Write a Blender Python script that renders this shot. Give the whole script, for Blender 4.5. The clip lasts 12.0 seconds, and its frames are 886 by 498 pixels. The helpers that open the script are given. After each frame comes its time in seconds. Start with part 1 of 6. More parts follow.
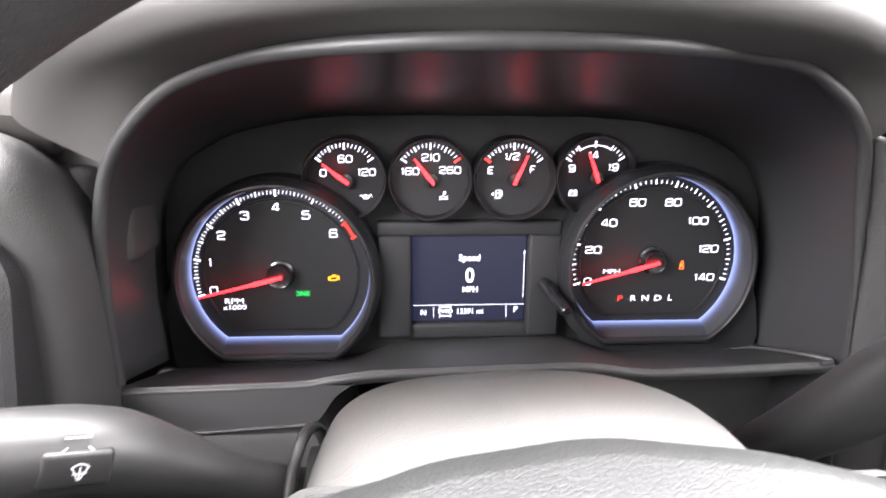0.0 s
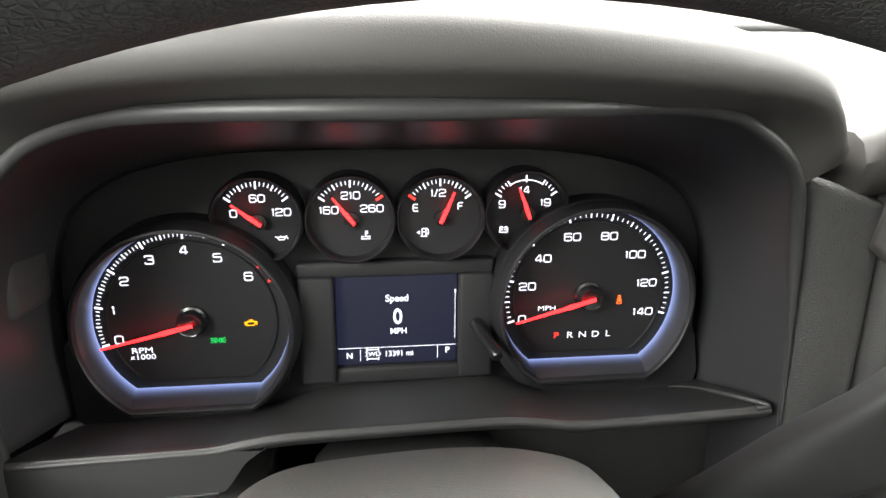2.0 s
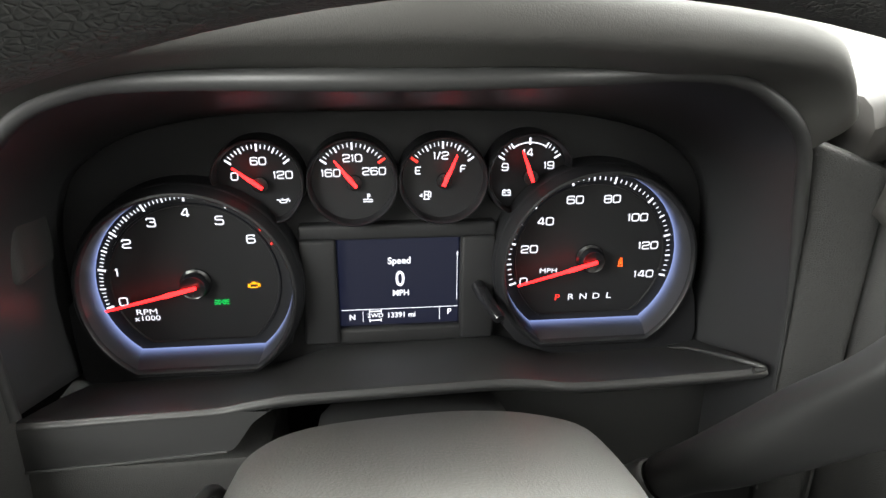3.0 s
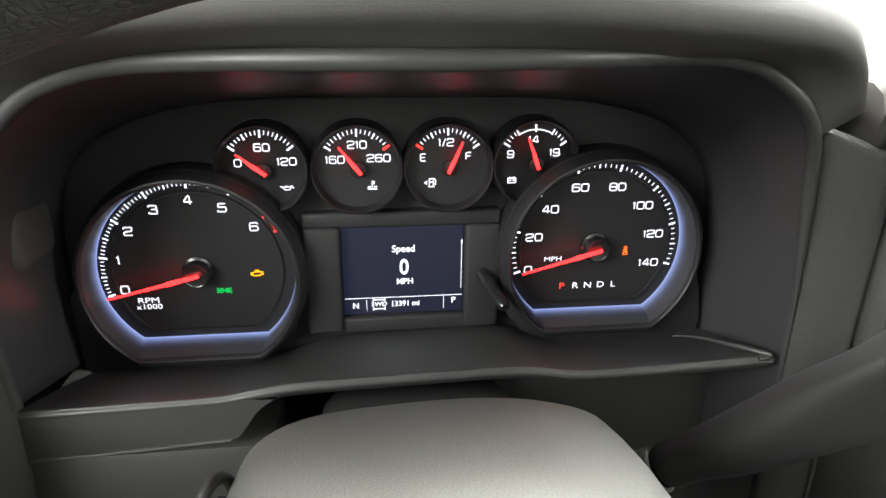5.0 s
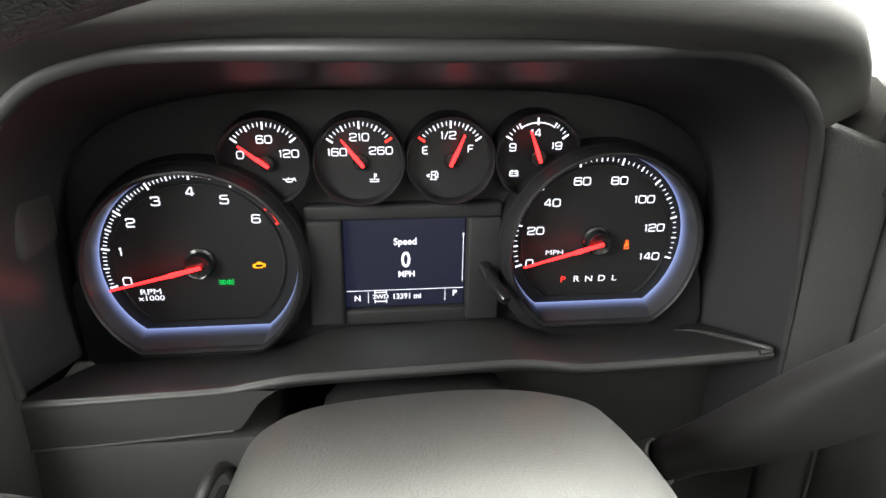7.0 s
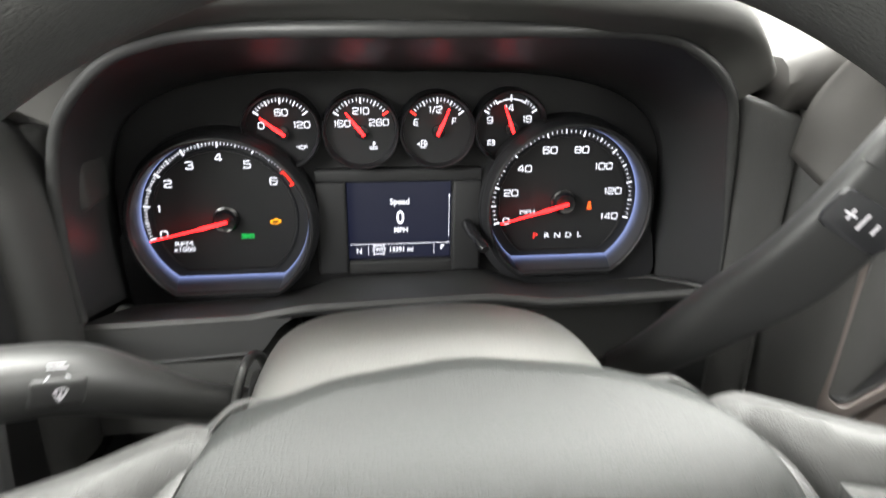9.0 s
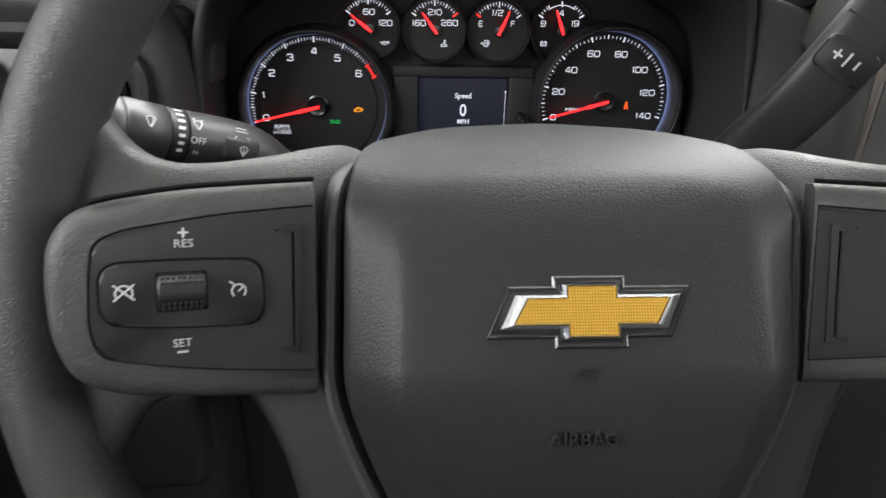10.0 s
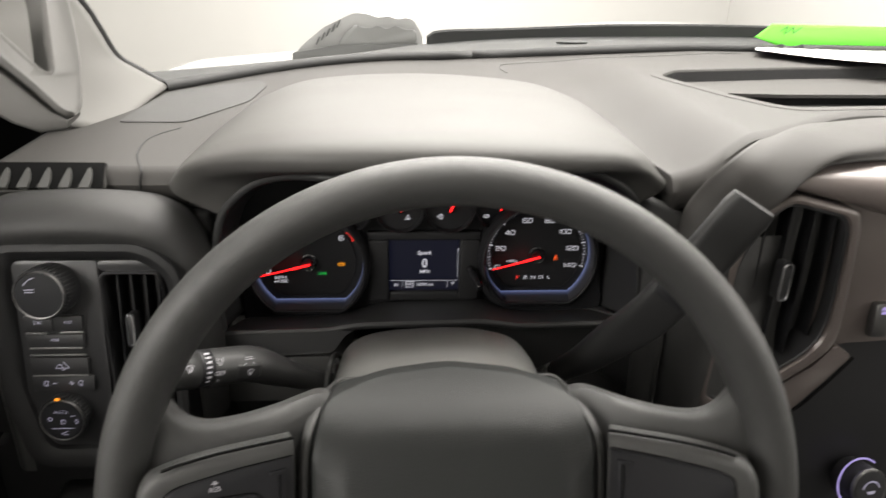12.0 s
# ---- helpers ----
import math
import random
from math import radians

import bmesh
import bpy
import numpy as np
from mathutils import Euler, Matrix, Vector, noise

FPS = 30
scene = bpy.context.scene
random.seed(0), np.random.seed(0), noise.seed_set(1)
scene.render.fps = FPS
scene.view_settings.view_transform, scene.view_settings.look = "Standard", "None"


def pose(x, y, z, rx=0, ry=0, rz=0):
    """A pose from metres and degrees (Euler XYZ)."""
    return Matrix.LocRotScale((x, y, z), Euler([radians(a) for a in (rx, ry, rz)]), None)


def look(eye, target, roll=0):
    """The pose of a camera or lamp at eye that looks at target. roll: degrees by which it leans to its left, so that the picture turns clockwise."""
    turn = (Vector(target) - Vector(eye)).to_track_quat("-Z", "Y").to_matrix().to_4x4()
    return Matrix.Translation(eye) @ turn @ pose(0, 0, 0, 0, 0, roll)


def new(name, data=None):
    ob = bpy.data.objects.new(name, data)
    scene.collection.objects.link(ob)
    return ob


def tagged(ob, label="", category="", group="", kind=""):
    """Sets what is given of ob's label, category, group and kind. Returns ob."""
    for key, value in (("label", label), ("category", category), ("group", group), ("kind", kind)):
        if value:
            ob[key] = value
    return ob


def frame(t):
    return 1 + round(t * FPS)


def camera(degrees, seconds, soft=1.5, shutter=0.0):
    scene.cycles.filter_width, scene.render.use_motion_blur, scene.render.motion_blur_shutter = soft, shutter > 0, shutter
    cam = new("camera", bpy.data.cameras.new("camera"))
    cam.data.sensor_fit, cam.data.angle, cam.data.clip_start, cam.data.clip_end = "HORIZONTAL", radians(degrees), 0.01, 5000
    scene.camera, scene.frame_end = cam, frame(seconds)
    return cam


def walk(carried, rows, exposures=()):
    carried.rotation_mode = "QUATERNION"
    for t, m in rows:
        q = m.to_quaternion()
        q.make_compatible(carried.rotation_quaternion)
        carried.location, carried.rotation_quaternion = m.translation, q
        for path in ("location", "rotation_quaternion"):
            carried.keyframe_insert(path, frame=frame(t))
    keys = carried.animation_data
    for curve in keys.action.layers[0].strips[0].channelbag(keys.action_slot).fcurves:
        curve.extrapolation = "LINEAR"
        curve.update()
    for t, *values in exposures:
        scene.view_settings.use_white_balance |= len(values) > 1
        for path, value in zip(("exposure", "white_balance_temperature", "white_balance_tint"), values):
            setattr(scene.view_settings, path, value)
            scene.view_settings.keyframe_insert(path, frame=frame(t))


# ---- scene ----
cam = camera(70.0, 12.0, shutter=0.4)
PATH = [
    (0, (0.0105, 0.0063, 1.5099), (0.1355, 2.0339, 0.9807), 0.4),
    (0.5, (0.0252, 0.0042, 1.5225), (0.1974, 2.036, 1.0216), 0.4),
    (1, (0.0305, 0.0199, 1.5225), (0.2331, 2.0486, 1.0164), 0.5),
    (1.5, (0.0357, 0.041, 1.5225), (0.253, 2.058, 0.9818), 0.3),
    (2, (0.0368, 0.0347, 1.5351), (0.2699, 2.0402, 0.9587), 0.3),
    (2.5, (0.0326, 0.0378, 1.5351), (0.2688, 2.0255, 0.8999), 0.4),
    (3, (0.0347, 0.0368, 1.5404), (0.2688, 1.994, 0.8159), 0.5),
    (5, (0.0294, 0.0389, 1.5372), (0.2793, 1.9856, 0.7886), 0.7),
    (5.5, (0.0294, 0.0399, 1.5362), (0.2772, 1.9814, 0.776), 0.7),
    (6, (0.0284, 0.0399, 1.5351), (0.2751, 1.9814, 0.7728), 0.8),
    (6.5, (0.0284, 0.0389, 1.5351), (0.273, 1.9803, 0.7728), 0.9),
    (8.5, (0.0294, 0.0294, 1.5425), (0.2909, 1.9656, 0.7728), 1.1),
    (9, (0.0263, -0.0336, 1.533), (0.2804, 1.9079, 0.7728), 0.9),
    (9.5, (0.0095, -0.0987, 1.4952), (0.2447, 1.8438, 0.7339), 1.1),
    (10, (-0.0063, -0.1333, 1.4805), (0.1575, 1.8081, 0.6993), 1.5),
    (10.5, (-0.0168, -0.1502, 1.4868), (0.0945, 1.7934, 0.6993), 1.6),
    (11, (-0.0284, -0.167, 1.511), (0.0735, 1.7777, 0.7245), 1.6),
    (11.5, (-0.0242, -0.1974, 1.596), (0.083, 1.7525, 0.8232), 1.3),
    (12, (0.0252, -0.2132, 1.6443), (0.1691, 1.7367, 0.8778), 1.3),
]
EXPOSURES = [(0, 3.00, 6300, 16), (0.5, 2.98, 6300, 15), (1, 2.94, 6350, 13), (1.5, 2.74, 6400, 10), (2, 2.35, 6450, 7), (2.5, 1.77, 6450, 4), (3, 2.10, 6450, 5), (5, 2.25, 6450, 5), (5.5, 2.20, 6450, 5), (6, 2.13, 6450, 5), (6.5, 2.15, 6450, 5), (8.5, 2.37, 6450, 6),
             (9, 2.24, 6450, 6), (9.5, 1.44, 6350, 7), (10, 1.20, 6300, 8), (10.5, 1.58, 6300, 8), (11, 1.76, 6300, 8), (11.5, 1.68, 6450, 9), (12, 0.70, 6700, 10)]
walk(cam, [(t, look(eye, target, roll)) for t, eye, target, roll in PATH], EXPOSURES)


# ---- light -------------------------------------------------------------
world = bpy.data.worlds.new("showroom_air")
world.use_nodes = True
world.node_tree.nodes["Background"].inputs[0].default_value = (1.0, 0.97, 0.93, 1)
world.node_tree.nodes["Background"].inputs[1].default_value = 0.25
scene.world = world


def area_lamp(name, eye, target, sx, sy, watts, color=(1.0, 0.98, 0.945)):
    data = bpy.data.lights.new(name, "AREA")
    data.shape, data.size, data.size_y, data.energy, data.color = "RECTANGLE", sx, sy, watts, color
    ob = new(name, data)
    ob.matrix_basis = look(eye, target)
    return ob


# daylight-white showroom tubes that come in through the glass
area_lamp("windshield_light", (0.42, 0.49, 1.975), (0.42, 0.49 - 0.42, 1.975 - 0.90), 1.15, 0.80, 11.8)
area_lamp("driver_window_light", (-0.78, -0.34, 1.80), (-0.05, 0.22, 1.38), 0.75, 0.34, 9.0)
area_lamp("passenger_window_light", (1.38, -0.02, 1.80), (0.25, 0.28, 1.42), 0.75, 0.34, 6.5)
area_lamp("rear_window_light", (0.30, -1.52, 1.86), (0.05, 0.2, 1.40), 1.1, 0.36, 2.0)
for k in range(3):
    area_lamp("ceiling_light", (0.3, 1.0 + 2.6 * k, 4.28), (0.3, 1.0 + 2.6 * k, 0), 5.0, 0.5, 150)

# ---- materials ---------------------------------------------------------


def material(name, color, rough=0.5, metal=0.0, grain=0.0, bump=0.0, kind="noise", var=0.12, cloud=9.0, coat=0.0, spec=0.5):
    """A painted, moulded or printed surface: colour that drifts at two scales, and a fine relief."""
    m = bpy.data.materials.new(name)
    m.use_nodes = True
    t = m.node_tree
    b = t.nodes["Principled BSDF"]
    b.inputs["Roughness"].default_value, b.inputs["Metallic"].default_value = rough, metal
    b.inputs["Coat Weight"].default_value = coat
    b.inputs["Specular IOR Level"].default_value = spec
    co = t.nodes.new("ShaderNodeTexCoord")
    n1 = t.nodes.new("ShaderNodeTexNoise")
    n1.inputs["Scale"].default_value, n1.inputs["Detail"].default_value = cloud, 6
    t.links.new(co.outputs["Object"], n1.inputs["Vector"])
    ramp = t.nodes.new("ShaderNodeValToRGB")
    ramp.color_ramp.elements[0].position, ramp.color_ramp.elements[1].position = 0.3, 0.7
    ramp.color_ramp.elements[0].color = (*[c * (1 - var) for c in color], 1)
    ramp.color_ramp.elements[1].color = (*[min(1, c * (1 + var)) for c in color], 1)
    t.links.new(n1.outputs["Fac"], ramp.inputs["Fac"])
    t.links.new(ramp.outputs["Color"], b.inputs["Base Color"])
    wear = t.nodes.new("ShaderNodeMapRange")
    wear.inputs["To Min"].default_value, wear.inputs["To Max"].default_value = max(0.02, rough - 0.07), min(1, rough + 0.07)
    t.links.new(n1.outputs["Fac"], wear.inputs["Value"])
    t.links.new(wear.outputs["Result"], b.inputs["Roughness"])
    if grain:
        if kind == "leather":
            g = t.nodes.new("ShaderNodeTexVoronoi")
            g.feature = "DISTANCE_TO_EDGE"
            g.inputs["Scale"].default_value = 0.8 / grain
            cell = t.nodes.new("ShaderNodeMapRange")
            cell.interpolation_type = "SMOOTHSTEP"
            cell.inputs["From Max"].default_value = 0.20
            t.links.new(g.outputs["Distance"], cell.inputs["Value"])
            out = cell.outputs["Result"]
        else:
            g = t.nodes.new("ShaderNodeTexNoise")
            g.inputs["Scale"].default_value, g.inputs["Detail"].default_value = 1 / grain, 3
            out = g.outputs["Fac"]
        warp = t.nodes.new("ShaderNodeTexNoise")
        warp.inputs["Scale"].default_value = 0.6 / grain
        mix = t.nodes.new("ShaderNodeMixRGB")
        mix.blend_type, mix.inputs[0].default_value = "ADD", 0.5 * grain
        t.links.new(co.outputs["Object"], warp.inputs["Vector"])
        t.links.new(co.outputs["Object"], mix.inputs[1])
        t.links.new(warp.outputs["Color"], mix.inputs[2])
        t.links.new(mix.outputs[0], g.inputs["Vector"])
        bp = t.nodes.new("ShaderNodeBump")
        bp.inputs["Strength"].default_value, bp.inputs["Distance"].default_value = bump, grain * 0.35
        t.links.new(out, bp.inputs["Height"])
        t.links.new(bp.outputs["Normal"], b.inputs["Normal"])
    return m


def glow(name, color, strength, base=(0.02, 0.02, 0.02)):
    """A back-lit print, lamp or screen."""
    m = bpy.data.materials.new(name)
    m.use_nodes = True
    b = m.node_tree.nodes["Principled BSDF"]
    b.inputs["Base Color"].default_value = (*base, 1)
    b.inputs["Roughness"].default_value = 0.4
    b.inputs["Emission Color"].default_value = (*color, 1)
    b.inputs["Emission Strength"].default_value = strength
    return m


M_DASH = material("dash_skin", (0.033, 0.0310, 0.0292), 0.62, grain=0.0007, bump=0.12, kind="leather", var=0.06, spec=0.3)
M_BROW = material("brow_skin", (0.030, 0.0297, 0.0292), 0.54, grain=0.0009, bump=0.32, kind="leather", var=0.06, spec=0.35)
M_BOLSTER = material("bolster_skin", (0.0235, 0.0233, 0.0230), 0.52, grain=0.0010, bump=0.45, kind="leather", var=0.06, spec=0.35)
M_VISOR = material("visor_skin", (0.053, 0.0515, 0.049), 0.56, grain=0.0007, bump=0.15, kind="leather", var=0.06, spec=0.35)
M_SMOOTH = material("smooth_plastic", (0.020, 0.020, 0.0212), 0.42, grain=0.0006, bump=0.10, var=0.08)
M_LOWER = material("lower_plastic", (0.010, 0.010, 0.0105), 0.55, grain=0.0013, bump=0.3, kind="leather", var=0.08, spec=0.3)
M_HOUSING = material("cluster_plastic", (0.0105, 0.0105, 0.0117), 0.46, grain=0.0004, bump=0.05, var=0.1, spec=0.28)
M_WELL = material("well_plastic", (0.0245, 0.0245, 0.0256), 0.40, grain=0.0006, bump=0.06, var=0.08, spec=0.5)
M_FACE = material("dial_face", (0.010, 0.010, 0.0112), 0.5, var=0.1, spec=0.3)
M_GLOSS = material("gloss_black", (0.008, 0.008, 0.009), 0.24, var=0.1)
M_RIM = material("wheel_skin", (0.036, 0.036, 0.0352), 0.43, grain=0.0009, bump=0.42, kind="leather", var=0.06, spec=0.32)
M_PAD = material("airbag_skin", (0.0140, 0.0149, 0.0145), 0.48, grain=0.0012, bump=0.24, kind="leather", var=0.06, spec=0.23)
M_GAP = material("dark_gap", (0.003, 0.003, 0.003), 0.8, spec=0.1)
M_BEAD = material("bead_plastic", (0.024, 0.024, 0.0243), 0.50, grain=0.0005, bump=0.06, var=0.08, spec=0.35)
M_BACK = material("cluster_back", (0.014, 0.014, 0.0148), 0.55, grain=0.0006, bump=0.06, var=0.1, spec=0.2)
M_SWITCH = material("switch_plastic", (0.0105, 0.0105, 0.0120), 0.46, grain=0.0005, bump=0.08, var=0.08, spec=0.28)
M_STALK = material("stalk_plastic", (0.021, 0.021, 0.0208), 0.42, grain=0.0005, bump=0.08, var=0.08, spec=0.4)
M_SHELF = material("shelf_plastic", (0.028, 0.028, 0.0284), 0.42, grain=0.0006, bump=0.08, var=0.08, spec=0.4)
M_EDGE = material("worn_edge", (0.14, 0.138, 0.135), 0.4, metal=0.6, var=0.15, cloud=60)
M_SHROUD = material("shroud_plastic", (0.077, 0.076, 0.0725), 0.44, grain=0.0010, bump=0.8, var=0.18, spec=0.5)
M_BLADE = material("blade_plastic", (0.062, 0.061, 0.059), 0.5, grain=0.0006, bump=0.05, var=0.08)
M_VENT = material("vent_plastic", (0.007, 0.007, 0.008), 0.50, grain=0.0006, bump=0.05, var=0.1, spec=0.25)
M_LEVER = material("lever_plastic", (0.014, 0.014, 0.0142), 0.46, grain=0.0006, bump=0.16, var=0.12, spec=0.35)
M_DARK = material("shadow_plastic", (0.008, 0.008, 0.0083), 0.7, grain=0.001, bump=0.2)
M_CHROME = material("chrome", (0.70, 0.71, 0.74), 0.20, metal=1.0, var=0.03)
M_SATIN = material("satin_silver", (0.15, 0.149, 0.147), 0.34, metal=0.9, var=0.05)
M_BRONZE = material("bronze_gloss_trim", (0.105, 0.088, 0.082), 0.40, metal=0.30, coat=0.2, var=0.08)
M_PILLAR = material("pillar_cloth", (0.115, 0.112, 0.106), 0.8, grain=0.001, bump=0.2, var=0.04)
M_HANDLE = material("handle_plastic", (0.115, 0.112, 0.107), 0.6, grain=0.001, bump=0.15, var=0.05)
# Scoop greys carry its shading: lit top, darker front, darkest base.
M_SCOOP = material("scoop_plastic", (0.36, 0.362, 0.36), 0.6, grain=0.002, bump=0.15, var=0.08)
M_SCOOPFRONT = material("scoop_front_shaded", (0.20, 0.203, 0.20), 0.6, grain=0.002, bump=0.15, var=0.08)
M_SCOOPBASE = material("scoop_base_shaded", (0.115, 0.118, 0.116), 0.6, grain=0.002, bump=0.15, var=0.1)
M_PAINT = material("white_paint", (0.68, 0.68, 0.67), 0.22, coat=0.6, var=0.02)
# Cowl grey is raised to include the windshield's pale reflection over it.
M_COWL = material("cowl_veiled_plastic", (0.030, 0.032, 0.0315), 0.6, grain=0.002, bump=0.2, var=0.15)
M_RIDGE = material("ridge_plastic", (0.010, 0.0112, 0.0108), 0.6, grain=0.002, bump=0.2, var=0.15)
M_SEAL = material("rubber_seal", (0.008, 0.008, 0.008), 0.6, var=0.1)
M_WALL = material("white_wall", (0.66, 0.655, 0.64), 0.7, grain=0.02, bump=0.05, var=0.02, cloud=1.0)
M_FLOOR = material("showroom_tile", (0.55, 0.54, 0.52), 0.25, var=0.05, cloud=1.5)
M_GREEN = material("green_paper", (0.13, 0.72, 0.045), 0.6, var=0.03)
M_PAPER = material("white_paper", (0.85, 0.85, 0.83), 0.6, var=0.02)
M_INK = material("ink", (0.05, 0.12, 0.03), 0.6)
M_PRINT = material("white_print", (0.42, 0.41, 0.44), 0.5, var=0.03)
M_CLOTH = material("headliner", (0.42, 0.41, 0.39), 0.9, grain=0.002, bump=0.2, var=0.04)


def gold_material():
    m = material("gold_emblem", (0.40, 0.225, 0.022), 0.36, metal=0.55, var=0.05)
    t = m.node_tree
    b = t.nodes["Principled BSDF"]
    co = t.nodes.new("ShaderNodeTexCoord")
    w1, w2 = t.nodes.new("ShaderNodeTexWave"), t.nodes.new("ShaderNodeTexWave")
    w1.bands_direction, w2.bands_direction = "X", "Y"
    add = t.nodes.new("ShaderNodeMath")
    for w in (w1, w2):
        w.inputs["Scale"].default_value = 340
        t.links.new(co.outputs["Object"], w.inputs["Vector"])
    t.links.new(w1.outputs["Fac"], add.inputs[0])
    t.links.new(w2.outputs["Fac"], add.inputs[1])
    bp = t.nodes.new("ShaderNodeBump")
    bp.inputs["Strength"].default_value, bp.inputs["Distance"].default_value = 0.4, 0.0004
    t.links.new(add.outputs[0], bp.inputs["Height"])
    t.links.new(bp.outputs["Normal"], b.inputs["Normal"])
    pit = t.nodes.new("ShaderNodeMapRange")  # grid tone: darker in the pits, lighter on the peaks
    pit.inputs["From Max"].default_value, pit.inputs["To Min"].default_value, pit.inputs["To Max"].default_value = 2.0, 0.62, 1.12
    tone = t.nodes.new("ShaderNodeVectorMath")
    tone.operation = "SCALE"
    tone.inputs[0].default_value = (0.42, 0.238, 0.024)
    t.links.new(add.outputs[0], pit.inputs["Value"])
    t.links.new(pit.outputs["Result"], tone.inputs["Scale"])
    t.links.new(tone.outputs[0], b.inputs["Base Color"])
    return m


RING_Y0, RING_Y1 = 0.366 - 0.3843, 0.0  # in the cluster's own frame


def ring_material():
    """The light guide round a dial: brightest at the dial, fading towards the lip."""
    m = glow("blue_light_guide", (0.38, 0.48, 1.0), 1.0, (0.03, 0.03, 0.034))
    t = m.node_tree
    b = t.nodes["Principled BSDF"]
    co, sep, mr = t.nodes.new("ShaderNodeTexCoord"), t.nodes.new("ShaderNodeSeparateXYZ"), t.nodes.new("ShaderNodeMapRange")
    t.links.new(co.outputs["Object"], sep.inputs[0])
    t.links.new(sep.outputs["Y"], mr.inputs["Value"])
    mr.inputs["From Min"].default_value, mr.inputs["From Max"].default_value = RING_Y0, RING_Y1
    # The fade paints the root's light spilling up the wall into emission.
    pw = t.nodes.new("ShaderNodeMath")
    pw.operation, pw.inputs[1].default_value = "POWER", 5.0
    gain = t.nodes.new("ShaderNodeMath")
    gain.operation, gain.inputs[1].default_value = "MULTIPLY", 0.22
    t.links.new(mr.outputs["Result"], pw.inputs[0])
    t.links.new(pw.outputs[0], gain.inputs[0])
    t.links.new(gain.outputs[0], b.inputs["Emission Strength"])
    return m


M_GOLD, M_RING = gold_material(), ring_material()
G_WHITE = glow("lit_white", (0.90, 0.90, 1.0), 0.42)
G_SOFT = glow("lit_lavender", (0.66, 0.62, 0.95), 0.13, (0.3, 0.3, 0.34))
G_RED = glow("lit_red_needle", (1.0, 0.010, 0.012), 1.75)
G_REDMARK = glow("lit_red_mark", (1.0, 0.03, 0.02), 0.55)
G_AMBER = glow("lit_amber", (1.0, 0.36, 0.0), 0.6)
G_GREEN = glow("lit_green", (0.0, 0.75, 0.10), 0.35)
G_SCREEN = glow("lit_screen", (0.04, 0.05, 0.16), 0.042, (0.003, 0.003, 0.004))
G_VIOLET = glow("lit_violet", (0.55, 0.45, 1.0), 0.45)

# ---- mesh helpers ------------------------------------------------------
BASE = {}


def thing(name, label, category, m=None, group="", kind=""):
    """An empty at the base of a thing; m is its pose."""
    ob = new(name)
    ob.empty_display_size = 0.02
    ob.matrix_basis = m if m is not None else Matrix()
    BASE[ob.name] = ob.matrix_basis.copy()
    return tagged(ob, label, category, group, kind)


def part(name, bm, mat, parent, label="", world=True, smooth=True, kind=""):
    """Links a bmesh as one mesh under a thing or a part. world: its points are in the place's metres, else in the thing's own frame."""
    data = bpy.data.meshes.new(name)
    top = parent
    while top is not None and top.parent is not None:
        top = top.parent
    if world and top is not None and top.name in BASE:
        bm.transform(BASE[top.name].inverted())
    bmesh.ops.recalc_face_normals(bm, faces=bm.faces)
    for f in bm.faces:
        f.smooth = smooth
    bm.to_mesh(data)
    bm.free()
    if smooth:
        data.set_sharp_from_angle(angle=radians(38))
    data.materials.append(mat)
    ob = new(name, data)
    ob.parent = parent
    return tagged(ob, label, "", "", kind)


def solo(name, bm, mat, label, category, kind="", smooth=True):
    return tagged(part(name, bm, mat, None, "", smooth=smooth), label, category, "", kind)


def loft(loops, closed=True, cap0=False, cap1=False):
    bm = bmesh.new()
    vs = [[bm.verts.new(p) for p in lp] for lp in loops]
    n = len(vs[0])
    for a, b in zip(vs, vs[1:]):
        for i in range(n if closed else n - 1):
            j = (i + 1) % n
            bm.faces.new((a[i], a[j], b[j], b[i]))
    if cap0:
        bm.faces.new(list(reversed(vs[0])))
    if cap1:
        bm.faces.new(vs[-1])
    return bm


def spline(pts, n):
    """n + 1 points on a smooth curve through pts."""
    pts = [Vector(p) for p in pts]
    out = []
    for k in range(n + 1):
        u = k / n * (len(pts) - 1)
        i = min(int(u), len(pts) - 2)
        f = u - i
        p1, p2 = pts[i], pts[i + 1]
        p0 = pts[i - 1] if i else p1 * 2 - p2
        p3 = pts[i + 2] if i + 2 < len(pts) else p2 * 2 - p1
        out.append(0.5 * ((2 * p1) + (p2 - p0) * f + (2 * p0 - 5 * p1 + 4 * p2 - p3) * f * f + (3 * p1 - p0 - 3 * p2 + p3) * f ** 3))
    return out


def patch(rows, nu, nv):
    """A smooth open sheet through a coarse grid of points."""
    a = [spline(r, nu) for r in rows]
    cols = [spline([r[i] for r in a], nv) for i in range(nu + 1)]
    return loft(cols, closed=False)


def thick(ob, t, offset=-1):
    s = ob.modifiers.new("thickness", "SOLIDIFY")
    s.thickness, s.offset = t, offset
    return ob


def rbox(c, s, b=0.001, seg=2, m=None):
    """A box with rounded edges: middle c, size s."""
    bm = bmesh.new()
    bmesh.ops.create_cube(bm, size=1.0)
    for v in bm.verts:
        v.co = Vector((v.co.x * s[0], v.co.y * s[1], v.co.z * s[2]))
    if b:
        bmesh.ops.bevel(bm, geom=list(bm.edges), offset=b, segments=seg, affect="EDGES", profile=0.5)
    bm.transform((m if m is not None else Matrix()) if c is None else Matrix.Translation(c) @ (m if m is not None else Matrix()))
    return bm


def join(*bms):
    out = bmesh.new()
    for b in bms:
        d = bpy.data.meshes.new("tmp")
        b.to_mesh(d)
        b.free()
        out.from_mesh(d)
        bpy.data.meshes.remove(d)
    return out


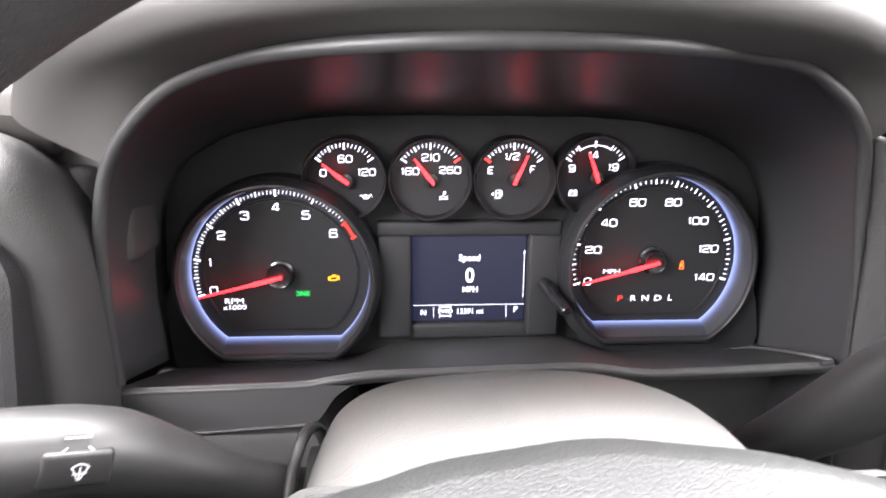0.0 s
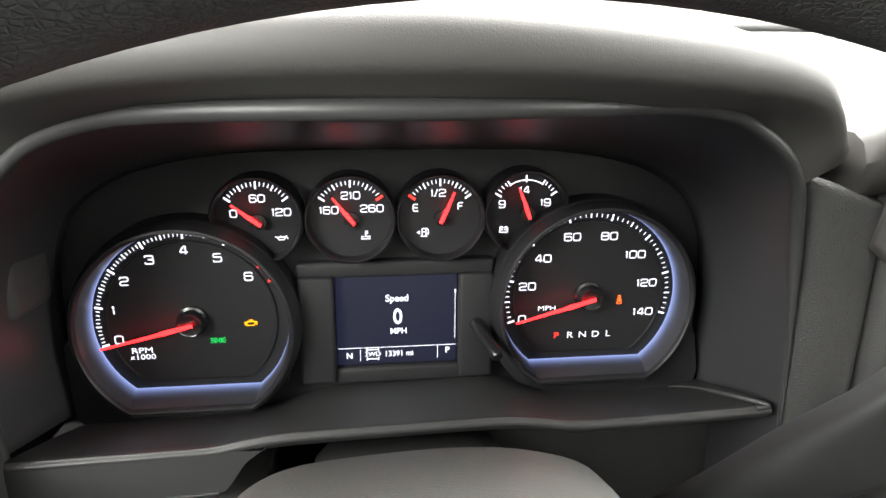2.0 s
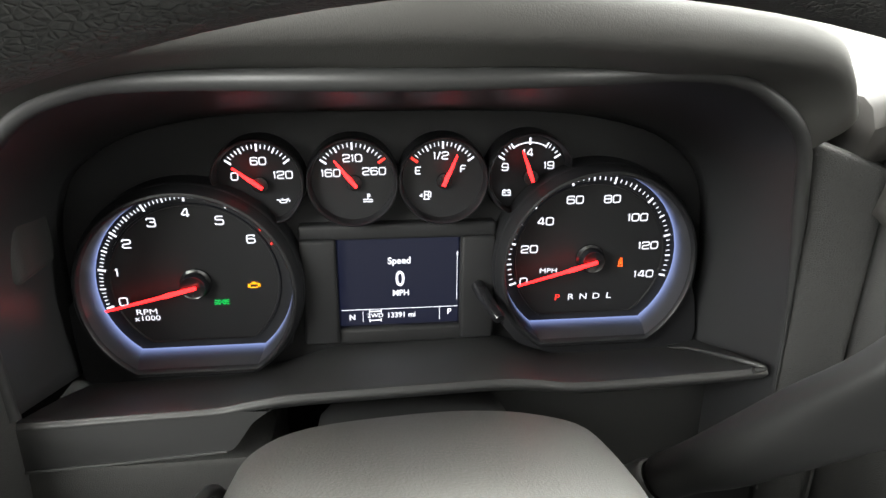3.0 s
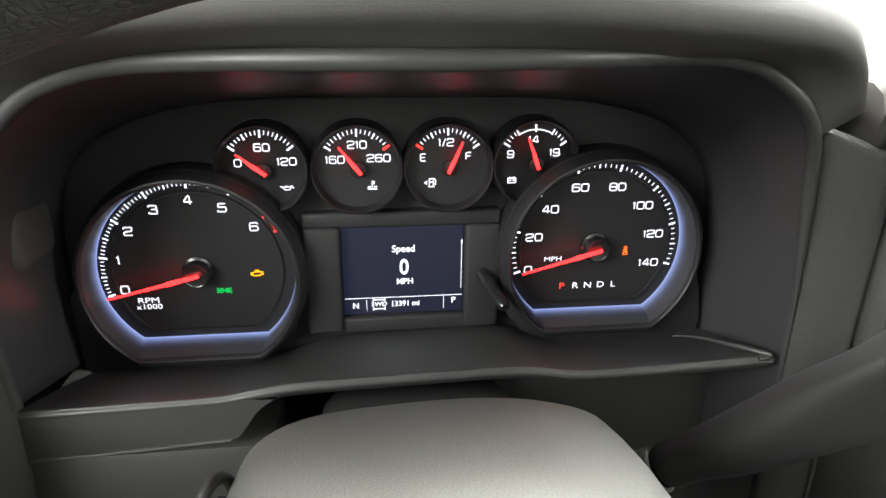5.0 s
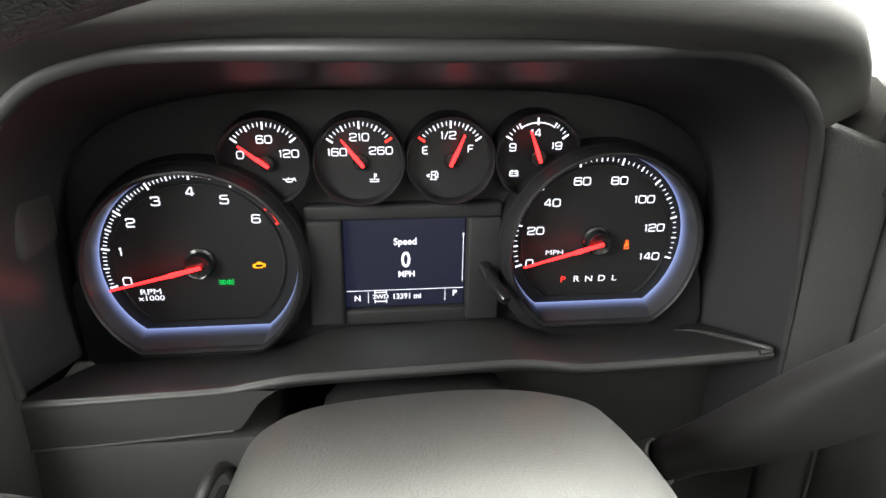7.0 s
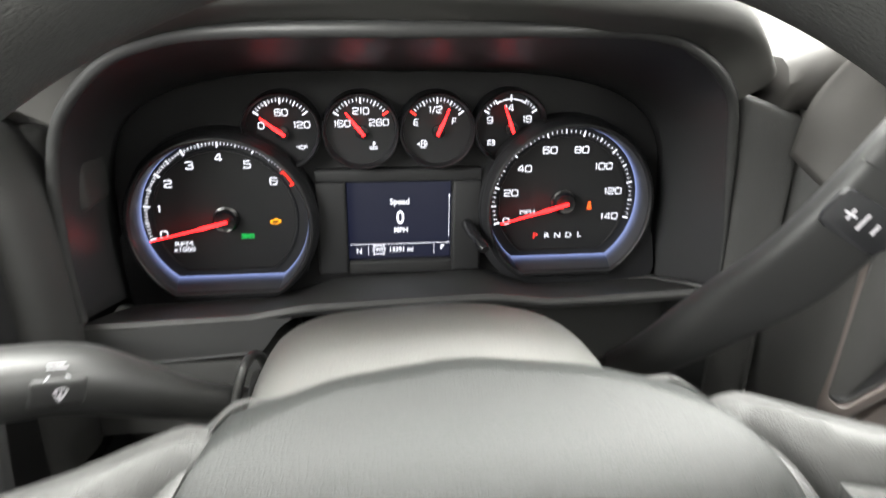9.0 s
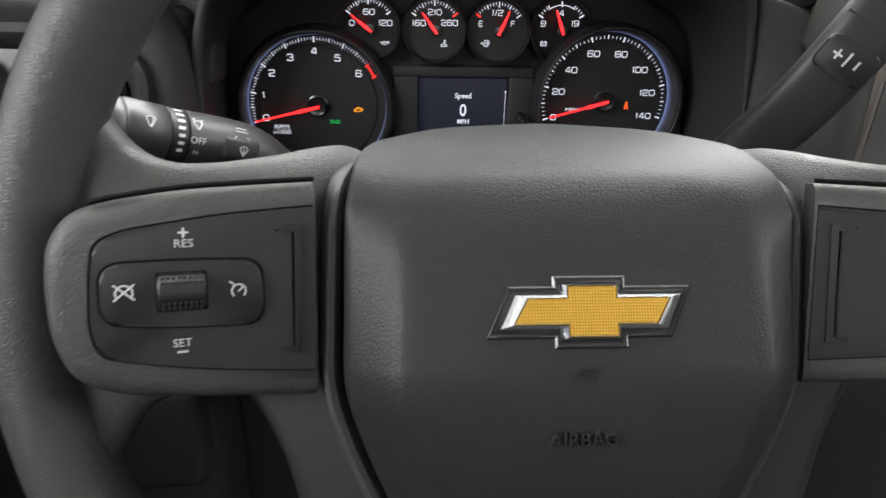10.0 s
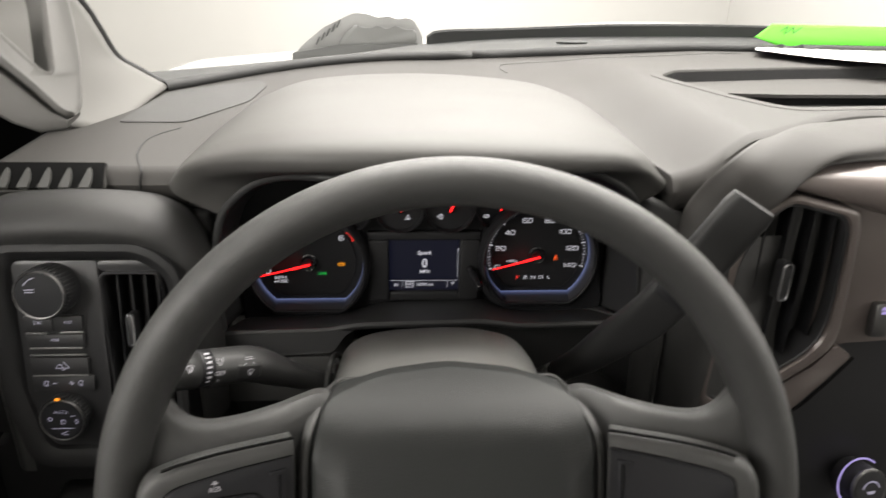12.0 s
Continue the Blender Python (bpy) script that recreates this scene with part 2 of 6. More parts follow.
def prism(poly, z0, z1, bevel=0.0, m=None, seg=2):
    """A flat outline in x, y, raised from z0 to z1 with a rounded upper edge."""
    bm = bmesh.new()
    lo = [bm.verts.new((x, y, z0)) for x, y in poly]
    hi = [bm.verts.new((x, y, z1)) for x, y in poly]
    n = len(poly)
    for i in range(n):
        bm.faces.new((lo[i], lo[(i + 1) % n], hi[(i + 1) % n], hi[i]))
    bm.faces.new(list(reversed(lo)))
    f = bm.faces.new(hi)
    if bevel:
        bmesh.ops.bevel(bm, geom=list(f.edges), offset=bevel, segments=seg, affect="EDGES", profile=0.5)
    if m is not None:
        bm.transform(m)
    return bm


def rounded(poly, r, n=5):
    """The outline with its corners rounded by r."""
    out = []
    k = len(poly)
    for i in range(k):
        p, a, b = Vector(poly[i]), Vector(poly[i - 1]), Vector(poly[(i + 1) % k])
        da, db = a - p, b - p
        ra = min(r, da.length * 0.45, db.length * 0.45)
        s, e = p + da.normalized() * ra, p + db.normalized() * ra
        for j in range(n + 1):
            f = j / n
            out.append(tuple(s * (1 - f) ** 2 + p * 2 * f * (1 - f) + e * f * f))
    return out


def revolve(profile, n=48, m=None):
    """Turns (radius, height) pairs about z."""
    loops = [[(max(r, 1e-5) * math.cos(2 * math.pi * i / n), max(r, 1e-5) * math.sin(2 * math.pi * i / n), h) for i in range(n)] for r, h in profile]
    bm = loft(loops, True, True, True)
    if m is not None:
        bm.transform(m)
    return bm


def tube(path, radii, n=14, flat=1.0, side=(1, 0, 0), caps=True):
    """A round or flattened bar along a path; flat squeezes it across side."""
    loops = []
    for i, p in enumerate(path):
        p = Vector(p)
        d = (Vector(path[min(i + 1, len(path) - 1)]) - Vector(path[max(i - 1, 0)])).normalized()
        s = Vector(side)
        s = (s - d * s.dot(d)).normalized()
        u = d.cross(s)
        r = radii[i] if isinstance(radii, (list, tuple)) else radii
        loops.append([p + s * r * math.cos(a) + u * r * flat * math.sin(a) for a in [2 * math.pi * k / n for k in range(n)]])
    return loft(loops, True, caps, caps)


def lettering(body, size, m, wide=1.0, align="CENTER", raise_by=0.0, bold=0.0):
    """Built-in letters as a bmesh, lying in the x, y plane of the pose m."""
    cu = bpy.data.curves.new("letters", "FONT")
    cu.body, cu.size, cu.align_x, cu.align_y = body, size, align, "CENTER"
    cu.extrude, cu.resolution_u, cu.offset = raise_by, 3, bold
    ob = bpy.data.objects.new("letters", cu)
    scene.collection.objects.link(ob)
    data = bpy.data.meshes.new_from_object(ob.evaluated_get(bpy.context.evaluated_depsgraph_get()))
    bm = bmesh.new()
    bm.from_mesh(data)
    bpy.data.objects.remove(ob)
    bpy.data.curves.remove(cu)
    bpy.data.meshes.remove(data)
    bm.transform(m @ Matrix.Diagonal((wide, 1, 1, 1)))
    return bm


def facing(x, y, z):
    """A pose whose x is right, y up and z towards the driver."""
    return pose(x, y, z, 90)


def strokes(lines, w, m, h=0.0002):
    """Thin drawn bars: each line is x0, y0, x1, y1 in the plane of m."""
    out = []
    for x0, y0, x1, y1 in lines:
        d = Vector((x1 - x0, y1 - y0, 0))
        ln = d.length
        a = math.degrees(math.atan2(d.y, d.x))
        out.append(rbox(None, (ln + w, w, h), 0, 1, m @ pose((x0 + x1) / 2, (y0 + y1) / 2, 0, 0, 0, a)))
    return join(*out)


def arc(cx, cy, r, a0, a1, n=8):
    p = [(cx + r * math.cos(radians(a0 + (a1 - a0) * k / n)), cy + r * math.sin(radians(a0 + (a1 - a0) * k / n))) for k in range(n + 1)]
    return [(*p[k], *p[k + 1]) for k in range(n)]

# ---- showroom ----------------------------------------------------------
HALF_X, Y0, Y1, TOP = 6.0, -4.0, 9.0, 4.4
solo("floor", rbox((0.3, 2.5, -0.05), (12.4, 13.4, 0.1), 0), M_FLOOR, "polished pale showroom floor", "floor", "structure", False)
solo("wall_front", rbox((0.3, Y1 + 0.1, 2.2), (12.4, 0.2, 4.4), 0), M_WALL, "plain white showroom wall", "wall", "structure", False)
solo("wall_back", rbox((0.3, Y0 - 0.1, 2.2), (12.4, 0.2, 4.4), 0), M_WALL, "plain white showroom wall", "wall", "structure", False)
solo("wall_left", rbox((-5.9, 2.5, 2.2), (0.2, 13.0, 4.4), 0), M_WALL, "plain white showroom wall", "wall", "structure", False)
solo("wall_right", rbox((4.75, 2.5, 2.2), (0.2, 13.0, 4.4), 0), M_WALL, "plain white showroom wall", "wall", "structure", False)
solo("ceiling", rbox((0.3, 2.5, 4.45), (12.4, 13.4, 0.1), 0), M_WALL, "plain white showroom ceiling", "ceiling", "structure", False)

# ---- truck cab ---------------------------------------------------------
CX = 0.051  # the middle line of the instruments


def mx(p):
    return (2 * CX - p[0], *p[1:])


def both(rows):
    """Mirrors a list of left-hand stations about the middle line; the last one lies on it."""
    return rows + [mx(p) for p in reversed(rows[:-1])]


cab = thing("truck_cab", "pickup truck cab shell with dark door panels and pale headliner", "truck cab", pose(0.35, 0, 0.75))

def smooth01(a, b, x):
    u = min(1, max(0, (x - a) / (b - a)))
    return u * u * (3 - 2 * u)


part("cab_floor", rbox((0.35, -0.3, 0.78), (1.75, 2.6, 0.06), 0.01), M_DARK, cab)
part("roof_lining", rbox((0.35, -0.88, 2.03), (1.75, 1.48, 0.05), 0.02), M_CLOTH, cab, "pale grey headliner")
part("rear_panel", rbox((0.35, -1.62, 1.22), (1.75, 0.06, 0.9), 0.01), M_CLOTH, cab)
for sx, nm in ((-0.83, "door_panel"), (1.43, "door_panel")):
    part(nm, rbox((sx * 0.62 + 0.07 if sx < 0 else sx, -0.45, 1.15), (0.06, 2.3, 0.72), 0.02), M_DARK, cab, "dark moulded door panel")
part("firewall", rbox((0.35, 0.62, 1.1), (1.6, 0.05, 0.72), 0.01), M_DARK, cab)
seal_curve = [(-0.255, 0.600, 1.539), (-0.280, 0.585, 1.558), (-0.298, 0.565, 1.577), (-0.304, 0.540, 1.612), (-0.309, 0.510, 1.645), (-0.33, 0.35, 1.78), (-0.35, 0.10, 1.98)]
part("pillar_seal", tube(spline(seal_curve, 30), 0.0055), M_SEAL, cab, "black rubber windshield seal")
HANDLE = [(-0.1985, 1.5665), (-0.1931, 1.5652), (-0.1904, 1.5731), (-0.1913, 1.5965), (-0.1933, 1.6145), (-0.1980, 1.6396), (-0.2106, 1.6922), (-0.2257, 1.6903), (-0.2136, 1.6567), (-0.2105, 1.6289), (-0.2078, 1.6044), (-0.2068, 1.5949), (-0.2110, 1.5983), (-0.2218, 1.6118), (-0.2292, 1.6215), (-0.2458, 1.6419), (-0.2544, 1.6320), (-0.2431, 1.6191), (-0.2288, 1.6020), (-0.2164, 1.5877), (-0.2033, 1.5709)]
pillar = part("pillar_trim", patch([[(x - 0.002, y - 0.006, z - 0.002) for x, y, z in seal_curve],
                                    [(-0.262, 0.535, 1.527), (-0.288, 0.510, 1.543), (-0.306, 0.48, 1.575), (-0.316, 0.45, 1.612), (-0.326, 0.42, 1.65), (-0.35, 0.27, 1.78), (-0.37, 0.05, 1.97)],
                                    [(-0.268, 0.470, 1.511), (-0.298, 0.435, 1.519), (-0.325, 0.40, 1.552), (-0.342, 0.37, 1.595), (-0.355, 0.34, 1.64), (-0.38, 0.2, 1.76), (-0.40, 0.0, 1.95)]], 30, 12), M_PILLAR, cab, "pale grey windshield pillar trim")
thick(pillar, 0.006)


def handle_loop(back, inset):
    """The handle's forked outline on its slanting face, inset and set back by metres."""
    pts = rounded(HANDLE, 0.007, 4)
    n = len(pts)
    loop = []
    for i, (x, z) in enumerate(pts):
        t = (Vector(pts[(i + 1) % n]) - Vector(pts[i - 1])).normalized()
        y = 0.235 + 0.8 * (x + 0.200) + 0.45 * (z - 1.575)
        loop.append((x - t.y * inset - 0.55 * back, y + 0.80 * back, z + t.x * inset - 0.25 * back))
    return loop


part("grab_handle", loft([handle_loop(d, i) for d, i in ((0.0, 0.0036), (0.0003, 0.0028), (0.0018, 0.0011), (0.0045, 0.0002), (0.012, 0.0), (0.045, 0.0), (0.085, 0.0))], True, True, True), M_HANDLE, cab, "pale grey moulded pillar grab handle")
WEDGE = [((-0.1926, 0.2394, 1.5693), (-0.1936, 0.2407, 1.5652), (-0.2226, 0.2844, 1.5533)),
         ((-0.1977, 0.2336, 1.5656), (-0.2017, 0.2353, 1.5564), (-0.2277, 0.2786, 1.5496)),
         ((-0.2047, 0.231, 1.5723), (-0.2172, 0.2296, 1.5536), (-0.2347, 0.276, 1.5563)),
         ((-0.2168, 0.2281, 1.5873), (-0.2323, 0.2256, 1.5584), (-0.2468, 0.2731, 1.5713)),
         ((-0.2292, 0.2247, 1.602), (-0.2472, 0.2241, 1.5678), (-0.2592, 0.2697, 1.586)),
         ((-0.2481, 0.22, 1.6249), (-0.2687, 0.2203, 1.5844), (-0.2781, 0.265, 1.6089))]


def soft_loop(tri, n=2):
    """A triangle with its corners cut round."""
    pts = [Vector(p) for p in tri]
    for _ in range(n):
        pts = [q for a, b in zip(pts, pts[1:] + pts[:1]) for q in (a * 0.82 + b * 0.18, a * 0.18 + b * 0.82)]
    return pts


part("handle_underside", loft([soft_loop(t) for t in WEDGE], True, True, True), M_HANDLE, cab, "rounded underside of the grab handle")
# Added panel hides the bright wall; both boxes are near-black for shade.
part("door_gap_filler", rbox((-0.405, 0.50, 1.58), (0.16, 0.05, 0.50), 0.01), M_GAP, cab, "added near-black filler closing the gap beside the pillar")
part("door_frame", rbox((-0.455, 0.38, 1.42), (0.05, 0.50, 0.70), 0.02, 3), M_GAP, cab, "door frame beside the pillar, near-black for its shade")

glass = bpy.data.materials.new("windshield_glass")
glass.use_nodes = True
gb = glass.node_tree.nodes["Principled BSDF"]
gb.inputs["Transmission Weight"].default_value, gb.inputs["Roughness"].default_value, gb.inputs["IOR"].default_value = 1.0, 0.0, 1.02


def base_y(x):
    return 0.80 - 1.74 * max(0.0, 0.09 - x) ** 2 - 0.25 * max(0.0, x - 0.75) ** 2


def base_z(x):
    return 1.563 - 0.20 * max(0.0, 0.09 - x) ** 2 + 0.020 * min(1, max(0.0, x - 0.09) / 0.4)


xs = [-0.258 + 0.12 * k for k in range(12)]
part("windshield_seal", tube(spline([(x, base_y(x) + 0.004, base_z(x) + 0.001) for x in xs], 40), 0.0080), M_SEAL, cab, "black windshield lower seal")

# bonnet and cowl seen over the dashboard
bonnet = thing("truck_bonnet", "white truck bonnet with a raised air scoop", "truck bonnet", pose(0.4, 1.6, 1.3))
part("cowl_panel", patch([[(-0.40, 0.66, 1.520), (-0.1, 0.84, 1.545), (0.09, 0.88, 1.553), (0.3, 0.90, 1.560), (0.7, 0.90, 1.570), (1.2, 0.80, 1.560)],
                                      [(-0.42, 0.90, 1.520), (-0.1, 1.02, 1.540), (0.08, 1.06, 1.552), (0.3, 1.08, 1.562), (0.7, 1.08, 1.568), (1.25, 1.0, 1.56)],
                                      [(-0.44, 1.05, 1.507), (-0.1, 1.18, 1.534), (0.075, 1.22, 1.556), (0.344, 1.26, 1.576), (0.7, 1.26, 1.584), (1.3, 1.15, 1.575)]], 24, 12), M_COWL, bonnet, "plastic cowl panel below the windshield, grey lightened for glass reflection")
part("bonnet_skin", patch([[(-0.50, 1.07, 1.480), (-0.1, 1.19, 1.518), (0.3, 1.27, 1.572), (0.7, 1.27, 1.596), (1.3, 1.16, 1.57)],
                           [(-0.50, 1.7, 1.48), (-0.1, 1.7, 1.520), (0.3, 1.7, 1.565), (0.7, 1.7, 1.595), (1.3, 1.7, 1.57)],
                           [(-0.50, 2.3, 1.40), (-0.1, 2.4, 1.45), (0.3, 2.45, 1.47), (0.7, 2.45, 1.47), (1.3, 2.3, 1.42)]], 24, 12), M_PAINT, bonnet, "white painted bonnet")
SCOOP = rounded([(-0.225, 0), (0.085, 0), (0.080, 0.055), (0.060, 0.086), (0.042, 0.091), (0.022, 0.086), (0.002, 0.094), (-0.022, 0.089), (-0.048, 0.098), (-0.080, 0.099), (-0.150, 0.066), (-0.195, 0.030)], 0.009)
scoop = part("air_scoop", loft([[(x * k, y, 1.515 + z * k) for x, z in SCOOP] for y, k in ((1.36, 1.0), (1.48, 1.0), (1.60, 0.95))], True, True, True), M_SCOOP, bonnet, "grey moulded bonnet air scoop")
for k in range(5):
    part("scoop_slot", rbox((-0.163 + 0.0123 * k, 1.357, 1.552 + 0.0095 * k), (0.0035, 0.006, 0.020), 0.001, 1, pose(0, 0, 0, 0, 25, 0)), M_SCOOPBASE, scoop)
SCOOP_FRONT = rounded([(-0.125, 1.523), (-0.110, 1.556), (-0.097, 1.574), (-0.076, 1.589), (-0.061, 1.583), (-0.041, 1.581), (-0.024, 1.588), (-0.003, 1.580), (0.018, 1.588), (0.039, 1.580), (0.065, 1.579), (0.068, 1.553), (0.046, 1.530)], 0.006)
part("scoop_front", prism(SCOOP_FRONT, -1.37, -1.350, 0.003, pose(0, 0, 0, 90)), M_SCOOPFRONT, scoop, "wavy-edged front of the scoop, shade put into its darker grey")
part("scoop_base", prism(rounded([(-0.222, 1.524), (-0.120, 1.543), (0.048, 1.549), (0.070, 1.552), (0.064, 1.515), (-0.062, 1.508), (-0.222, 1.500)], 0.003), -1.38, -1.344, 0.003, pose(0, 0, 0, 90)), M_SCOOPBASE, scoop, "base strip of the scoop, shade put into its grey")
ridge = spline([(0.086, 1.215, 1.574), (0.120, 1.225, 1.586), (0.266, 1.24, 1.592), (0.517, 1.24, 1.605), (0.826, 1.24, 1.608), (1.25, 1.16, 1.602)], 40)
part("cowl_ridge", loft([[(p.x, p.y - 0.004, p.z - 0.030), (p.x, p.y - 0.002, p.z - 0.004), (p.x, p.y + 0.002, p.z), (p.x, p.y + 0.030, p.z - 0.001), (p.x, p.y + 0.036, p.z - 0.030)] for p in ridge], True, True, True), M_RIDGE, bonnet, "dark raised ridge of the cowl")
part("cowl_port", prism([(0.385 + 0.033 * math.cos(2 * math.pi * k / 20), 1.150 + 0.020 * math.sin(2 * math.pi * k / 20)) for k in range(20)], 1.562, 1.5705), M_RIDGE, bonnet, "dark oval port in the cowl")

# bright paper sheets behind the glass
green = solo("green_sheet", patch([[(0.594, 0.820, 1.601), (0.64, 0.822, 1.588), (0.70, 0.824, 1.580), (0.95, 0.82, 1.576)], [(0.604, 0.819, 1.609), (0.66, 0.820, 1.603), (0.73, 0.820, 1.599), (0.96, 0.815, 1.597)], [(0.6177, 0.818, 1.6215), (0.67, 0.818, 1.6212), (0.75, 0.816, 1.6208), (0.97, 0.81, 1.619)]], 14, 8), M_GREEN, "bright green paper sheet with dark handwriting propped on the dashboard", "paper sheet")
thick(green, 0.0006)
white = solo("white_sheet", patch([[(0.556, 0.742, 1.5865), (0.64, 0.664, 1.580), (0.78, 0.58, 1.577)], [(0.575, 0.775, 1.5865), (0.69, 0.74, 1.583), (0.86, 0.70, 1.581)], [(0.594, 0.808, 1.5865), (0.74, 0.81, 1.5850), (0.95, 0.80, 1.584)]], 10, 8), M_PAPER, "white paper sheet lying on the dashboard", "paper sheet")
thick(white, 0.0006)
ink = strokes([(0.0, 0.0, 0.010, 0.007), (0.010, 0.007, 0.008, -0.004), (0.008, -0.004, 0.020, 0.006), (0.020, 0.006, 0.022, -0.003), (0.022, -0.003, 0.034, 0.006)], 0.0014, facing(0.634, 0.8165, 1.611), 0.0006)
part("handwriting", ink, M_INK, green)

# ---- dashboard ---------------------------------------------------------
dash = thing("dashboard", "dark grey moulded truck dashboard with leather-grain skin", "dashboard", pose(CX, 0.5, 0.9))


def dash_front(x):
    if x < -0.151:
        return 0.318
    if x < 0.245:
        return 0.41
    return 0.41 - 0.112 * smooth01(0.247, 0.261, x) - 0.012 * smooth01(0.261, 0.285, x) + 0.10 * smooth01(0.285, 0.50, x)


def dash_z(x, y):
    def plain(v):
        return 1.508 + 0.113 * (v - 0.33) + (0.040 - 0.045 * max(0, v - 0.3)) * smooth01(0.25, 0.33, x)
    b = base_y(x)
    return plain(y) + (base_z(x) - 0.003 - plain(b)) * smooth01(b - 0.20, b, y)


TRAY = rounded([(0.350, 0.578), (0.385, 0.618), (0.56, 0.652), (0.95, 0.695), (0.95, 0.428), (0.533, 0.420), (0.417, 0.408), (0.388, 0.462)], 0.014)


def in_tray(x, y):
    hit = False
    for (x0, y0), (x1, y1) in zip(TRAY, TRAY[1:] + TRAY[:1]):
        if (y0 > y) != (y1 > y) and x < x0 + (y - y0) * (x1 - x0) / (y1 - y0):
            hit = not hit
    return hit


cols = []
NX, NY = 220, 44
for i in range(NX + 1):
    x = -0.316 + 1.256 * i / NX
    yf, yb = dash_front(x), base_y(x)
    col = [(x, yf + 0.004, dash_z(x, yf) - 0.030), (x, yf - 0.001, dash_z(x, yf) - 0.012), (x, yf + 0.003, dash_z(x, yf) - 0.003)]
    for j in range(NY + 1):
        f = (j / NY) ** 1.2
        y = yf + 0.010 + (yb - yf - 0.010) * f
        col.append((x, y, dash_z(x, y)))
    cols.append(col)
pad_top = loft(cols, closed=False)
bmesh.ops.delete(pad_top, geom=[f for f in pad_top.faces if any(in_tray(v.co.x, v.co.y) for v in f.verts)], context="FACES")
thick(part("dash_pad", pad_top, M_DASH, dash, "grey leather-grain dashboard top"), 0.004)

# hooded visor over the instruments and the well behind it
def even(pts, n):
    """n + 1 points at even steps along a smooth curve through pts."""
    fine = spline(pts, 400)
    way = np.cumsum([0.0] + [(b - a).length for a, b in zip(fine, fine[1:])])
    return [Vector([float(np.interp(way[-1] * k / n, way, [p[c] for p in fine])) for c in range(3)]) for k in range(n + 1)]


A = both([(-0.1345, 0.386, 1.342), (-0.1335, 0.386, 1.420), (-0.1240, 0.386, 1.456), (-0.102, 0.386, 1.475), (-0.074, 0.386, 1.485), (-0.030, 0.386, 1.491), (CX, 0.386, 1.492)])
A.append((A[-1][0], 0.386, 1.268))
B = [(-0.1345, 0.308, 1.362), (-0.1350, 0.307, 1.387), (-0.1345, 0.306, 1.415), (-0.1315, 0.304, 1.4448), (-0.1233, 0.300, 1.4717), (-0.1085, 0.293, 1.4905), (-0.0866, 0.282, 1.5070), (-0.0579, 0.265, 1.5165), (-0.0300, 0.246, 1.5205), (0.010, 0.2275, 1.5225), (CX, 0.221, 1.523),
     (0.100, 0.2315, 1.5230), (0.1490, 0.262, 1.5215), (0.1780, 0.275, 1.5180), (0.1960, 0.283, 1.5112), (0.2150, 0.291, 1.500), (0.2285, 0.298, 1.4855), (0.2365, 0.304, 1.460), (0.2412, 0.306, 1.4305), (0.2452, 0.307, 1.397), (0.2472, 0.308, 1.372), (0.2492, 0.309, 1.330), (0.2510, 0.310, 1.285)]
back_edge, front_edge = even(A, 84), even(B, 84)
wall_edge = [b * 0.72 + a * 0.28 for a, b in zip(back_edge, front_edge)]
thick(part("cluster_well", loft([spline(c, 14) for c in zip(back_edge, wall_edge, front_edge)], closed=False), M_WELL, dash, "black satin surround of the instruments"), 0.003, 1)
part("well_bead", tube([p + Vector((0, -0.0002, 0.0006)) for p in front_edge], [float(np.interp(p.z, [1.395, 1.45], [0.0008, 0.0034])) if p.x > CX else 0.0034 for p in front_edge], 16, 1.0, (0, 1, 0)), M_BEAD, dash, "smooth bead round the instrument well")
LIP = [
    [(-0.1240, 0.3005, 1.4735), (-0.107, 0.2925, 1.4930), (-0.080, 0.2785, 1.5110), (-0.036, 0.2500, 1.5225), (CX, 0.2225, 1.5257)],
    [(-0.142, 0.3010, 1.4820), (-0.116, 0.2840, 1.5040), (-0.086, 0.2640, 1.5170), (-0.038, 0.2350, 1.5265), (CX, 0.2155, 1.530)],
    [(-0.158, 0.300, 1.4915), (-0.131, 0.277, 1.512), (-0.095, 0.2535, 1.523), (-0.040, 0.2235, 1.532), (CX, 0.2055, 1.537)],
    [(-0.163, 0.303, 1.500), (-0.140, 0.277, 1.520), (-0.101, 0.253, 1.534), (-0.042, 0.224, 1.543), (CX, 0.207, 1.549)]]
CROWN = [
    [(-0.160, 0.312, 1.5075), (-0.134, 0.290, 1.5275), (-0.096, 0.268, 1.5415), (-0.041, 0.241, 1.5508), (CX, 0.2255, 1.5563)],
    [(-0.157, 0.325, 1.5130), (-0.129, 0.315, 1.5325), (-0.092, 0.300, 1.5465), (-0.040, 0.281, 1.5560), (CX, 0.270, 1.5612)],
    [(-0.155, 0.337, 1.5160), (-0.132, 0.360, 1.5330), (-0.099, 0.385, 1.5475), (-0.050, 0.395, 1.5568), (CX, 0.400, 1.5615)],
    [(-0.154, 0.345, 1.517), (-0.140, 0.420, 1.531), (-0.118, 0.510, 1.545), (-0.070, 0.590, 1.554), (CX, 0.620, 1.558)],
    [(-0.166, 0.362, 1.500), (-0.154, 0.440, 1.505), (-0.130, 0.535, 1.520), (-0.076, 0.630, 1.530), (CX, 0.660, 1.535)]]
V = [both(row) for row in LIP + CROWN]
